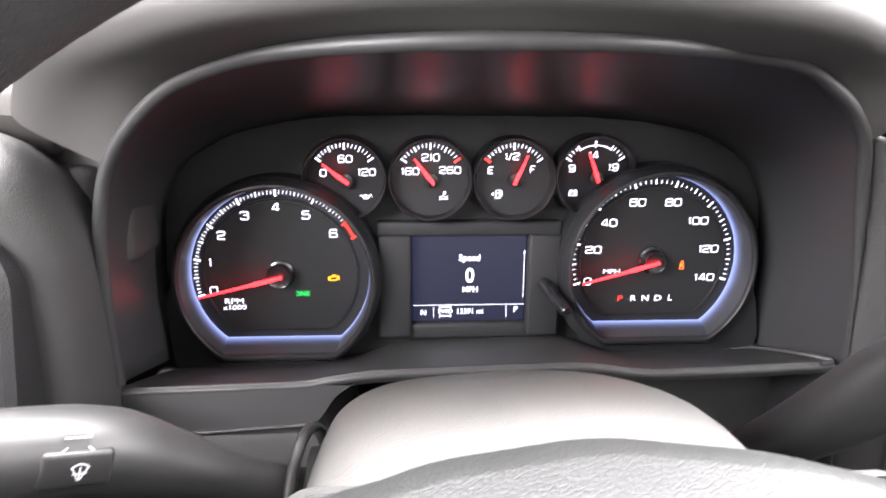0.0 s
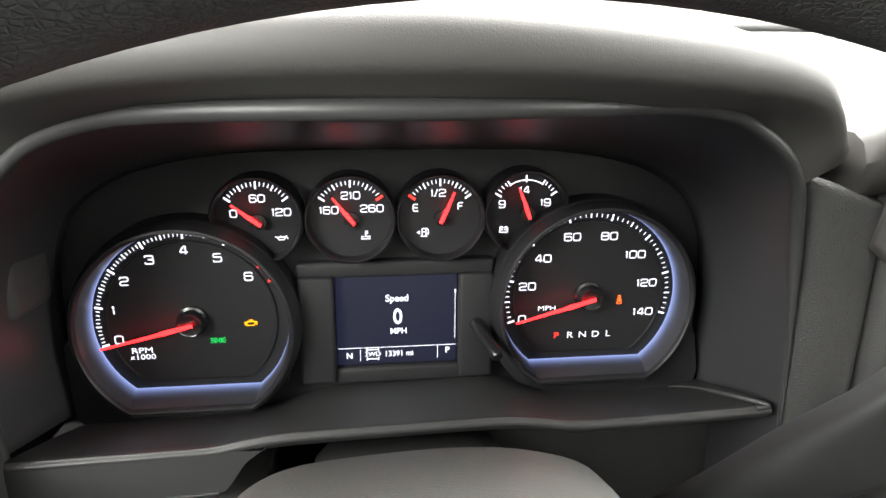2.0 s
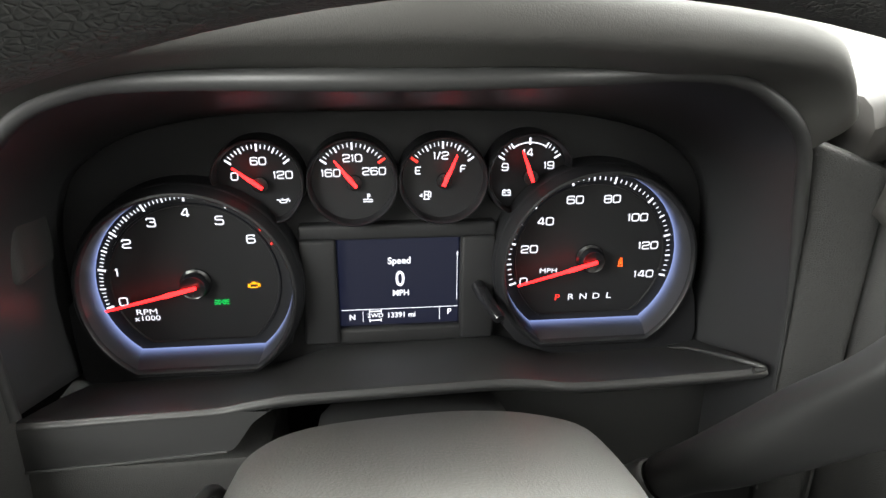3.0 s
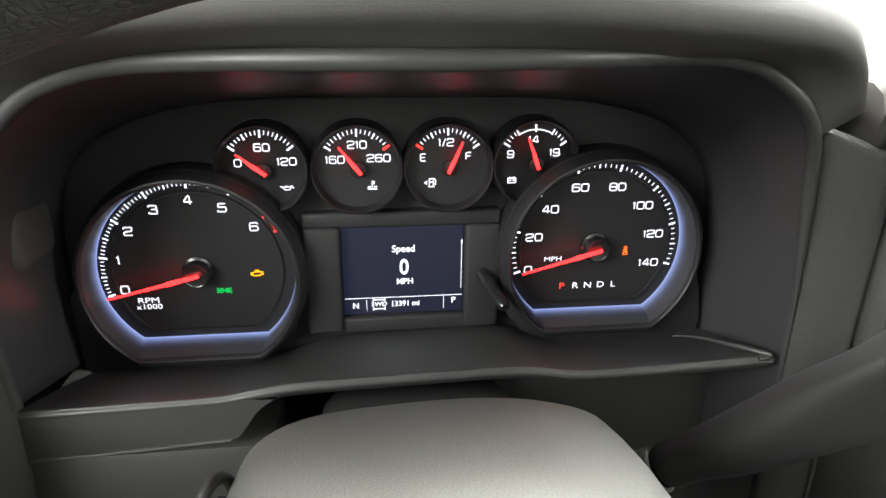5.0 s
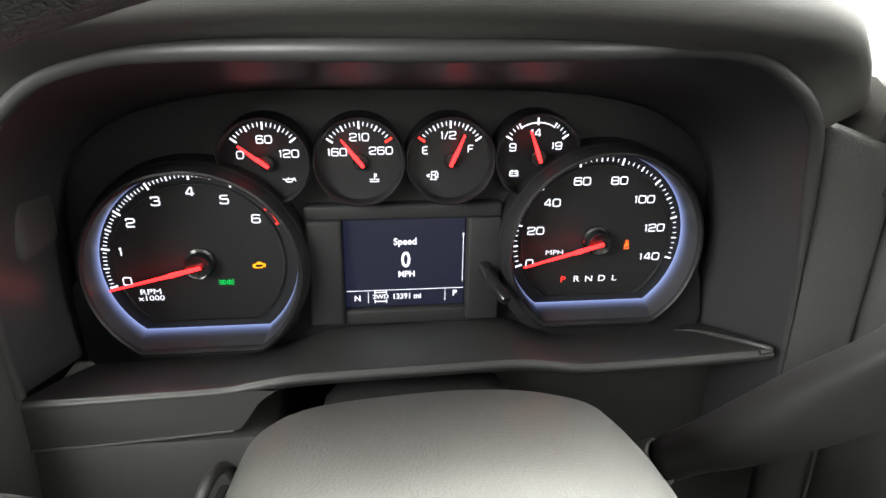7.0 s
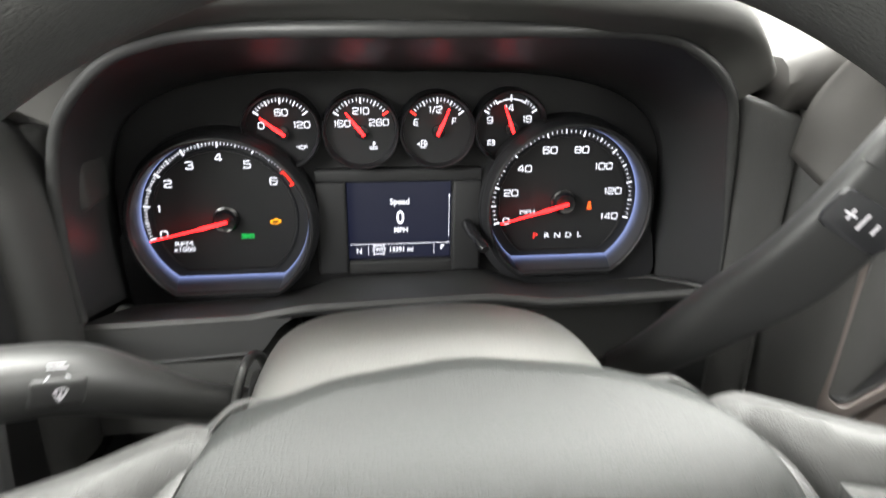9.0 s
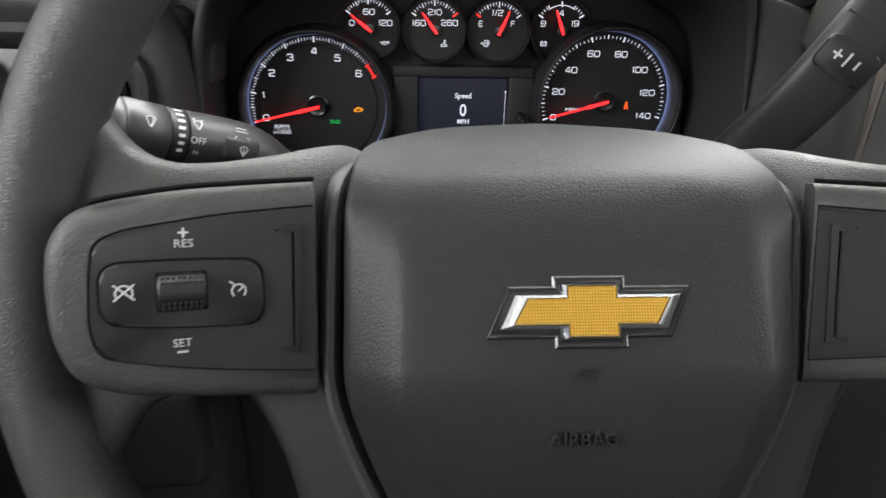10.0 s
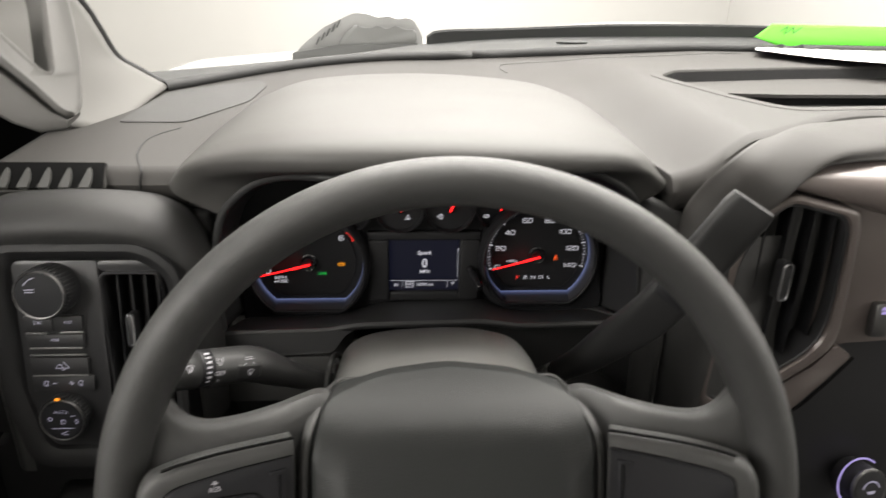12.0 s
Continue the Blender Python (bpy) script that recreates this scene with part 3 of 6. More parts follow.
for k, row in enumerate(V):  # the passenger end is a little shorter and rides higher on the bead
    lift = (0.009, 0.005, 0.003, 0.002)[k] if k < 4 else 0.0
    row[-1] = (row[-1][0] + (0.0045 if k == 0 else -0.006 if k == 1 else -0.010), row[-1][1], row[-1][2] + lift)
    row[-2] = (row[-2][0] + (0.0045, -0.003, -0.005, -0.015, -0.007, -0.004, -0.003, -0.003, -0.003)[k], row[-2][1], row[-2][2] + lift)
    row[-3] = (row[-3][0] - (0.005 if k == 3 else 0.002 if k == 4 else 0), row[-3][1] - (0.001 if k == 0 else 0), row[-3][2] + lift * 0.8)
part("cluster_visor", patch(V, 72, 36), M_VISOR, dash, "rounded leather-grain visor hood over the instruments")

# padded uprights either side of the instruments
rows = []
for k, z in enumerate((1.4905, 1.4880, 1.480, 1.460, 1.437, 1.408, 1.378, 1.34, 1.28, 1.20)):
    xl = float(np.interp(z, [1.20, 1.378, 1.437, 1.48, 1.50], [0.2550, 0.2478, 0.2432, 0.2370, 0.2355]))
    prof = [(xl + 0.003, 0.320), (xl - 0.0006, 0.3120), (xl + 0.0022, 0.3066), (xl + 0.0090, 0.3018), (xl + 0.0180, 0.2980), (0.2705, 0.2955), (0.2735, 0.2965), (0.2752, 0.3040)]
    rows.append([(x, y + (0.014 if k == 0 else 0.002 if k == 1 else 0), z - (0.34 * (x - 0.2365) if z > 1.47 else 0.17 * (x - 0.2365) if z > 1.45 else 0)) for x, y in prof])
part("side_bolster", patch(rows, 28, 40), M_BOLSTER, dash, "grained padded upright beside the instruments")

# shelf under the dials
front = [(-0.134, 1.359), (-0.085, 1.360), (-0.045, 1.361), (-0.028, 1.3635), (-0.008, 1.3660), (0.02, 1.367), (0.063, 1.368), (0.098, 1.3685), (0.116, 1.367), (0.136, 1.364), (0.165, 1.364), (0.20, 1.365), (0.2415, 1.3665)]
back = [(-0.128, 1.340), (-0.085, 1.3405), (-0.052, 1.3415), (-0.036, 1.3420), (-0.020, 1.3440), (0.010, 1.3525), (0.063, 1.355), (0.105, 1.3555), (0.122, 1.351), (0.140, 1.3455), (0.170, 1.3445), (0.205, 1.345), (0.2365, 1.3485)]
rows = [[(x, 0.386, z - 0.003) for x, z in back], [(x, 0.374, z) for x, z in back],
        [((x + u) / 2, 0.340, (z + w) / 2 + 0.0015) for (x, z), (u, w) in zip(back, front)],
        [(x, 0.3125, z - 0.0004) for x, z in front], [(x, 0.3085, z - 0.0008) for x, z in front], [(x, 0.3072, z - 0.0035) for x, z in front], [(x, 0.311, z - 0.008) for x, z in front]]
part("shelf", patch(rows, 80, 24), M_SHELF, dash, "smooth dark shelf below the dials")
part("shelf_rim", tube(spline([(0.2120, 0.3600, 1.3520), (0.2190, 0.3450, 1.3590), (0.2290, 0.3230, 1.3652), (0.2375, 0.3105, 1.3672), (0.2395, 0.3085, 1.3662), (0.2330, 0.3080, 1.3658)], 30), [0.0006 + 0.0010 * smooth01(0.0, 0.5, k / 30) for k in range(31)], 10), M_SHELF, dash, "raised rounded rim of the shelf")
part("fascia_strip", join(prism(rounded([(-0.140, 1.3315), (-0.0375, 1.3372), (-0.0345, 1.3405), (-0.0312, 1.3452), (-0.0265, 1.3525), (-0.0200, 1.3575), (-0.0150, 1.3600), (-0.032, 1.3592), (-0.136, 1.3565)], 0.003), -0.318, -0.3072, 0.0012, pose(0, 0, 0, 90))), M_SHELF, dash, "smooth dark fascia strip under the shelf")
part("fascia_edge", tube([(-0.139, 0.3072, 1.3320), (-0.085, 0.3070, 1.3347), (-0.040, 0.3072, 1.3371)], 0.0009, 8), M_SHELF, dash, "thin bright edge of the fascia strip")
part("knee_panel", rbox((-0.085, 0.3545, 1.306), (0.130, 0.09, 0.050), 0.004), M_BROW, dash, "grained knee panel")
part("lower_panel", rbox((0.165, 0.385, 1.20), (0.26, 0.05, 0.285), 0.004), M_DARK, dash)
# Solid block whose near-black colour stands in for the recess's shade.
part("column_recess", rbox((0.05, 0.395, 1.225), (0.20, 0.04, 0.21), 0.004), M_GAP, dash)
part("lower_panel", rbox((-0.265, 0.36, 1.07), (0.22, 0.10, 0.34), 0.02), M_LOWER, dash)

# brow over the switch panel
BROW_SIDE = [(-0.338, 0.325), (-0.334, 0.305), (-0.326, 0.284), (-0.315, 0.271), (-0.303, 0.270)]  # from the back edge over the crest to the inner tuck
BROW_TOP = [(0.322, 1.489), (0.302, 1.4945), (0.275, 1.4885), (0.262, 1.4735), (0.270, 1.4585)]
BROW_INNER = [(-0.1355, 0.316), (-0.1345, 0.302), (-0.140, 0.283), (-0.146, 0.275), (-0.153, 0.274)]
OUTER_CORNER = [
    [(-0.329, 0.325, 1.460), (-0.325, 0.304, 1.462), (-0.316, 0.282, 1.458), (-0.306, 0.268, 1.451), (-0.296, 0.270, 1.444)],
    [(-0.303, 0.324, 1.484), (-0.300, 0.303, 1.488), (-0.294, 0.277, 1.482), (-0.287, 0.265, 1.469), (-0.281, 0.270, 1.457)]]
INNER_CORNER = [
    [(-0.178, 0.323, 1.485), (-0.177, 0.303, 1.489), (-0.178, 0.277, 1.482), (-0.179, 0.265, 1.469), (-0.180, 0.270, 1.456)],
    [(-0.152, 0.322, 1.470), (-0.151, 0.304, 1.472), (-0.154, 0.281, 1.467), (-0.159, 0.270, 1.458), (-0.163, 0.271, 1.449)],
    [(-0.1385, 0.316, 1.446), (-0.1375, 0.303, 1.446), (-0.142, 0.284, 1.442), (-0.148, 0.274, 1.438), (-0.153, 0.273, 1.434)]]
BROW = [[(x, y, z) for x, y in BROW_SIDE] for z in (1.24, 1.34, 1.42)] + OUTER_CORNER
BROW += [[(x0 + 0.0025 * k * lean, y, z) for k, (y, z) in enumerate(BROW_TOP)] for x0, lean in ((-0.260, 1), (-0.215, 0))] + INNER_CORNER
BROW += [[(x - dx, y, z) for x, y in BROW_INNER] for z, dx in ((1.40, 0), (1.34, 0), (1.28, 0.003))]
part("switch_brow", patch(BROW, 16, 96), M_BROW, dash, "padded dark grained brow round the switches")
part("corner_fill", rbox((-0.155, 0.330, 1.440), (0.034, 0.030, 0.060), 0.010, 3), M_BROW, dash)
part("corner_fill", rbox((-0.160, 0.352, 1.455), (0.060, 0.040, 0.076), 0.006, 3), M_BROW, dash)
part("corner_fill", rbox((0.292, 0.336, 1.445), (0.070, 0.030, 0.086), 0.006, 3), M_BROW, dash)
part("back_panel", rbox((0.10, 0.425, 1.09), (1.0, 0.03, 0.52), 0.004), M_DARK, dash)
part("release_housing", rbox((-0.235, 0.315, 1.145), (0.15, 0.05, 0.10), 0.012, 3), M_LOWER, dash, "dark moulded lower pocket")
part("end_panel", rbox((-0.335, 0.335, 1.36), (0.05, 0.06, 0.22), 0.012), M_DARK, dash)

# top panel of the centre stack
CSR = [[(0.268, 0.296, 1.455), (0.272, 0.288, 1.492), (0.298, 0.275, 1.533), (0.367, 0.330, 1.5445), (0.433, 0.359, 1.5465), (0.55, 0.385, 1.548), (0.90, 0.40, 1.548)],
       [(0.274, 0.281, 1.445), (0.284, 0.272, 1.487), (0.312, 0.262, 1.523), (0.362, 0.302, 1.5440), (0.425, 0.326, 1.5460), (0.54, 0.348, 1.547), (0.90, 0.37, 1.547)],
       [(0.282, 0.268, 1.435), (0.305, 0.260, 1.476), (0.336, 0.257, 1.505), (0.372, 0.272, 1.5300), (0.425, 0.288, 1.5380), (0.53, 0.305, 1.539), (0.90, 0.335, 1.538)],
       [(0.288, 0.272, 1.420), (0.312, 0.268, 1.460), (0.338, 0.267, 1.497), (0.364, 0.272, 1.5170), (0.395, 0.278, 1.5260), (0.50, 0.290, 1.527), (0.90, 0.315, 1.526)]]
thick(part("stack_hood", patch(CSR, 50, 20), M_DASH, dash, "padded grey top of the centre stack"), 0.004)
part("stack_body", rbox((0.62, 0.335, 1.25), (0.50, 0.07, 0.54), 0.01), M_SMOOTH, dash, "dark centre stack")
part("trim_panel", prism(rounded([(0.405, 1.335), (0.440, 1.352), (0.66, 1.365), (0.66, 1.480), (0.405, 1.498)], 0.006), -0.302, -0.2835, 0.003, pose(0, 0, 0, 90)), M_BRONZE, dash, "glossy bronze centre stack panel")
part("stack_cheek", patch([[(0.2752, 0.304, 1.480), (0.2752, 0.304, 1.35), (0.2752, 0.306, 1.24)], [(0.2790, 0.290, 1.478), (0.281, 0.288, 1.33), (0.285, 0.29, 1.24)], [(0.300, 0.270, 1.465), (0.305, 0.268, 1.33), (0.31, 0.275, 1.24)], [(0.36, 0.285, 1.46), (0.38, 0.288, 1.33), (0.40, 0.295, 1.24)]], 14, 14), M_BROW, dash, "grained side of the centre stack")
part("gloss_trim", prism(rounded([(0.330, 1.274), (0.3844, 1.3144), (0.4102, 1.3336), (0.4275, 1.3562), (0.4461, 1.3439), (0.4212, 1.3117), (0.3994, 1.2854), (0.345, 1.240)], 0.004), -0.30, -0.2735, 0.003, pose(0, 0, 0, 90)), M_BRONZE, dash, "glossy bronze trim below the air vent")
part("gloss_edge", tube(spline([(0.330, 0.273, 1.271), (0.394, 0.273, 1.2815), (0.4225, 0.273, 1.309), (0.448, 0.274, 1.342)], 16), 0.0016), M_GAP, dash, "dark joint under the trim")
part("gloss_trim", patch([[(0.350, 0.282, 1.5225), (0.400, 0.287, 1.5245), (0.46, 0.292, 1.5275), (0.62, 0.300, 1.5270)],
                          [(0.350, 0.271, 1.5140), (0.410, 0.267, 1.512), (0.470, 0.264, 1.508), (0.62, 0.270, 1.502)],
                          [(0.352, 0.270, 1.5060), (0.415, 0.2665, 1.4925), (0.455, 0.264, 1.485), (0.62, 0.268, 1.472)],
                          [(0.353, 0.283, 1.5035), (0.413, 0.281, 1.4900), (0.452, 0.279, 1.482), (0.62, 0.280, 1.468)]], 24, 16), M_BRONZE, dash, "glossy bronze trim above the air vent")

SLOT = [(0.178, 0.700), (0.172, 0.728), (0.186, 0.752), (0.2749, 0.7600), (0.3566, 0.7560), (0.4454, 0.7600), (0.5500, 0.7720)]
part("demister_groove", tube([(p.x, p.y, dash_z(p.x, p.y) - 0.0002) for p in spline([(x, y, 0) for x, y in SLOT], 60)], 0.0011, 8), M_BROW, dash, "thin groove round the demister outlet")

# storage tray on top
tray = thing("dash_tray", "stepped storage tray in the dashboard top", "tray", pose(0.6, 0.5, 1.55))


def strip(outline, up):
    """A thin sheet on the dashboard's skin."""
    return loft([[(x, y, dash_z(x, y) + up - 0.004) for x, y in outline], [(x, y, dash_z(x, y) + up) for x, y in outline]], True, True, True)


def grown(d):
    """The tray's outline, d wider all round."""
    n = len(TRAY)
    out = []
    for i, (x, y) in enumerate(TRAY):
        a, b = Vector(TRAY[(i + 1) % n]) - Vector(TRAY[i - 1]), None
        a.normalize()
        out.append((x - a.y * d, y + a.x * d))
    return out


def ring(levels):
    return loft([[(x, y, dash_z(x, y) + up) for x, y in grown(d)] for d, up in levels])


part("tray_rim", ring(((0.016, -0.002), (0.016, 0.0006), (0.004, 0.0010), (0.0015, 0.0004), (0.0, -0.002))), M_DASH, tray, "grey rim round the tray")
# Near-black wall and floor: the tray's inner shade is put into the colour.
part("tray_wall", ring(((0.0006, -0.001), (0.0, -0.012), (-0.004, -0.055))), M_LOWER, tray, "wall of the tray, darkened for its shade")
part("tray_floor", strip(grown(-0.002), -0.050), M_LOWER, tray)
part("tray_step", strip(rounded([(0.372, 0.545), (0.362, 0.578), (0.390, 0.610), (0.56, 0.645), (0.94, 0.688), (0.94, 0.560), (0.50, 0.540)], 0.008), -0.0135), M_DASH, tray, "grey step inside the tray")

grille = thing("demister_grille", "narrow demister outlet with angled grey blades", "air outlet", pose(-0.25, 0.315, 1.50))
part("recess", rbox((-0.2640, 0.3171, 1.5020), (0.088, 0.006, 0.024), 0.001, 2, pose(0, 0, 0, -40)), M_GAP, grille)
for k in range(5):
    part("blade", prism(rounded([(-0.0056, -0.009), (0.0028, -0.009), (0.0038, -0.002), (0.0030, 0.0045), (0.0012, 0.009), (0.0002, 0.009)], 0.0006), 0, 0.004, 0.0005, Matrix.Translation((-0.2965 + 0.0163 * k, 0.3138, 1.5005)) @ pose(0, 0, 0, 50)), M_BLADE, grille)
part("grille_frame", tube(spline([(-0.305, 0.322, 1.510), (-0.265, 0.3235, 1.5105), (-0.225, 0.3235, 1.5105), (-0.2215, 0.318, 1.503), (-0.2225, 0.311, 1.492), (-0.265, 0.311, 1.4915), (-0.305, 0.310, 1.491)], 24), 0.0016), M_DASH, grille)
part("end_cover", strip(rounded([(-0.262, 0.455), (-0.250, 0.585), (-0.155, 0.645), (-0.140, 0.620), (-0.146, 0.540), (-0.195, 0.455)], 0.010), 0.0010), M_BROW, dash, "smooth dark dashboard end cover")
SEAM = [(-0.190, 0.318), (-0.195, 0.330), (-0.208, 0.360), (-0.213, 0.395), (-0.207, 0.418), (-0.193, 0.437)]
part("seam_groove", tube(spline([(-0.1935, 0.3165, 1.488), (-0.1915, 0.3165, 1.498)] + [(x, y, dash_z(x, y) - 0.0002) for x, y in SEAM], 30), 0.0010, 8), M_DARK, dash)

# ---- instrument cluster ------------------------------------------------
FY = 0.3843
cluster = thing("instrument_cluster", "lit truck cluster of two round dials, small gauges and screen", "instrument cluster", pose(CX, FY, 1.345))
part("back_plate", rbox((CX, 0.393, 1.415), (0.375, 0.010, 0.172), 0.002), M_BACK, cluster)


def dshape(cx, cz, y, r, b, n=64):
    a0 = math.asin(min(0.999, b / r))
    pts = [(cx + r * math.cos(-a0 + (math.pi + 2 * a0) * k / n), y, cz + r * math.sin(-a0 + (math.pi + 2 * a0) * k / n)) for k in range(n + 1)]
    p, q = pts[-1], pts[0]
    pts += [(p[0] + (q[0] - p[0]) * k / 12, y, p[2]) for k in range(1, 12)]
    return pts


def polar(r, a):
    return (r * math.cos(radians(a)), r * math.sin(radians(a)))


def ticks(m, r0, r1, angles, w, h=0.0002):
    return strokes([(*polar(r0, a), *polar(r1, a)) for a in angles], w, m, h)


def needle(name, cx, cz, y, a, length, tail, w, parent):
    m = facing(cx, y, cz) @ pose(0, 0, 0, 0, 0, a)
    bm = prism([(-tail, -w * 0.42), (length * 0.30, -w * 0.55), (length * 0.36, -w * 0.36), (length, -w * 0.22), (length, w * 0.22), (length * 0.36, w * 0.36), (length * 0.30, w * 0.55), (-tail, w * 0.42)], 0, 0.0012, 0.0003, m, 1)
    return part(name, bm, G_RED, parent, "glowing red needle")


GLYPHS = {  # squared, extended figures: strokes in a unit box; a leading None closes the stroke
    "0": [[None, (0, 0), (1, 0), (1, 1), (0, 1)]], "1": [[(0.1, 0.80), (0.62, 1.0), (0.62, 0)]],
    "2": [[(0, 0.76), (0, 1), (1, 1), (1, 0.54), (0, 0.42), (0, 0), (1, 0)]],
    "3": [[(0, 0.80), (0, 1), (0.97, 1), (0.97, 0.53), (0.35, 0.53)], [(0.85, 0.50), (1, 0.46), (1, 0), (0, 0), (0, 0.20)]],
    "4": [[(1.05, 0.26), (0, 0.26), (0.58, 1), (0.78, 1), (0.78, 0)]]}
GLYPHS.update({
    "5": [[(0.95, 1), (0.04, 1), (0.02, 0.58), (1, 0.58), (1, 0), (0, 0), (0, 0.20)]],
    "6": [[(0.95, 0.82), (0.95, 1), (0, 1), (0, 0), (1, 0), (1, 0.56), (0.06, 0.56)]],
    "8": [[None, (0, 0), (1, 0), (1, 1), (0, 1)], [(0.08, 0.52), (0.92, 0.52)]],
    "9": [[(0.05, 0.18), (0.05, 0), (1, 0), (1, 1), (0, 1), (0, 0.44), (0.94, 0.44)]],
    "/": [[(0, -0.05), (1, 1.05)]], "E": [[(1, 1), (0, 1), (0, 0), (1, 0)], [(0.08, 0.5), (0.88, 0.5)]], "F": [[(1, 1), (0, 1), (0, 0)], [(0.08, 0.5), (0.85, 0.5)]]})
NARROW = {"1": 0.42, "/": 0.55, "E": 0.85, "F": 0.85}


def ribbon(pts, w, closed, m):
    """A flat drawn line of width w with mitred corners."""
    n = len(pts)
    sides = []
    for i, p in enumerate(pts):
        a = pts[i - 1] if i or closed else p
        b = pts[(i + 1) % n] if i + 1 < n or closed else p
        d0, d1 = (p - a), (b - p)
        d0 = d0.normalized() if d0.length > 1e-9 else d1.normalized()
        d1 = d1.normalized() if d1.length > 1e-9 else d0
        t = (d0 + d1).normalized()
        nrm = Vector((-t.y, t.x))
        k = w / 2 / max(0.6, nrm.dot(Vector((-d0.y, d0.x))))
        sides.append((p + nrm * k, p - nrm * k))
    bm = bmesh.new()
    vs = [(bm.verts.new((a.x, a.y, 0)), bm.verts.new((b.x, b.y, 0))) for a, b in sides]
    for i in range(n if closed else n - 1):
        (a, b), (c, d) = vs[i], vs[(i + 1) % n]
        bm.faces.new((b, d, c, a))
    bm.transform(m)
    return bm


def figures(text, h, wide, w, m):
    """Squared figures of height h, centred on the pose m."""
    gap = w * 0.75
    widths = [h * wide * NARROW.get(c, 1.0) for c in text]
    x = -(sum(widths) + gap * (len(text) - 1)) / 2
    out = []
    for c, cw in zip(text, widths):
        for stroke in GLYPHS[c]:
            shut = stroke[0] is None
            pts = [(x + w / 2 + px * (cw - w), -h / 2 + w / 2 + py * (h - w)) for px, py in (stroke[1:] if shut else stroke)]
            if shut:
                pts = rounded(pts, h * 0.24, 5)
            else:
                mid = rounded(pts, h * 0.20, 4)
                pts = [pts[0]] + mid[5:-5] + [pts[-1]]
            out.append(ribbon([Vector(p) for p in pts], w, shut, m))
        x += cw + gap
    return join(*out)


def reach(outline, cx, cz, d):
    """How far a ray from (cx, cz) along d goes to the outline's last crossing, or 0."""
    best = 0.0
    o = [Vector((x - cx, z - cz)) for x, z in outline]
    for a, b in zip(o, o[1:] + o[:1]):
        e = b - a
        den = d.x * e.y - d.y * e.x
        if abs(den) > 1e-9:
            t, u = (a.x * e.y - a.y * e.x) / den, (a.x * d.y - a.y * d.x) / den
            if t > 0 and -1e-6 <= u <= 1 + 1e-6:
                best = max(best, t)
    return best


def main_dial(label, cx, cz, numbers, size, wide, angle, majors, minors, mids, tick_r, apron):
    """A large dial: numbers are text, x and z of each figure."""
    dial = part("dial", loft([dshape(cx, cz, FY + 0.003, 0.0555, 0.0440), dshape(cx, cz, FY, 0.0555, 0.0440)], True, True, True), M_FACE, cluster, label, smooth=False)
    part("inner_step", loft([dshape(cx, cz, FY - 0.0001, 0.0475, 0.0375), dshape(cx, cz, FY - 0.0012, 0.0472, 0.0372), dshape(cx, cz, FY - 0.0012, 0.0462, 0.0362), dshape(cx, cz, FY - 0.0002, 0.0458, 0.0358)]), M_HOUSING, dial)
    part("light_guide", loft([dshape(cx, cz, FY + 0.001, 0.0539, 0.0408), dshape(cx, cz, FY - 0.002, 0.0541, 0.0411), dshape(cx, cz, 0.378, 0.0545, 0.0418), dshape(cx, cz, 0.3725, 0.0550, 0.0430), dshape(cx, cz, 0.3665, 0.0556, 0.0446)]), M_RING, dial, "blue light ring with its fading spill painted as glow")
    part("bezel", loft([dshape(cx, cz, 0.3667, 0.0556, 0.0446), dshape(cx, cz, 0.3648, 0.0559, 0.0451), dshape(cx, cz, 0.3638, 0.0568, 0.0463), dshape(cx, cz, 0.3642, 0.0582, 0.0480), dshape(cx, cz, 0.3668, 0.0598, 0.0498), dshape(cx, cz, 0.372, 0.0612, 0.0515), dshape(cx, cz, 0.388, 0.0622, 0.0535)]), M_HOUSING, dial, "black raised dial bezel")
    inner = dshape(cx, cz, 0.3716, 0.0611, 0.0514)
    rim, foot = [], []
    for x, y, z in inner:
        d = Vector((x - cx, z - cz))
        far = max(d.length + 0.0004, reach(apron, cx, cz, d.normalized()))
        q = d.normalized() * far
        rim.append((cx + q.x, 0.3722, cz + q.y))
        foot.append((cx + q.x * 1.006, 0.3745, cz + q.y * 1.006))
    part("apron", loft([inner, rim, foot, [(x, 0.389, z) for x, y, z in foot]]), M_HOUSING, dial, "black flank under the bezel")
    m = facing(cx, FY - 0.0004, cz)
    part("graduated_scale", join(ticks(m, tick_r - 0.0018, tick_r + 0.0014, [angle(v) for v in majors], 0.0011), ticks(m, tick_r - 0.0009, tick_r + 0.0014, [angle(v) for v in mids], 0.0008), ticks(m, tick_r - 0.0006, tick_r + 0.0010, [angle(v) for v in minors], 0.00045)), G_WHITE, dial)
    for txt, x, z in numbers:
        part("numeral", figures(txt, size, wide, size * 0.135, facing(x, FY - 0.0005, z)), G_WHITE, dial)
    part("needle_hub", revolve([(0.0088, 0), (0.0088, 0.002), (0.0074, 0.0025), (0.0074, 0.0075), (0.0066, 0.0086), (0.0058, 0.0082), (0.0001, 0.0082)], 36, facing(cx, FY, cz)), M_GLOSS, dial, "glossy black needle hub")
    return dial


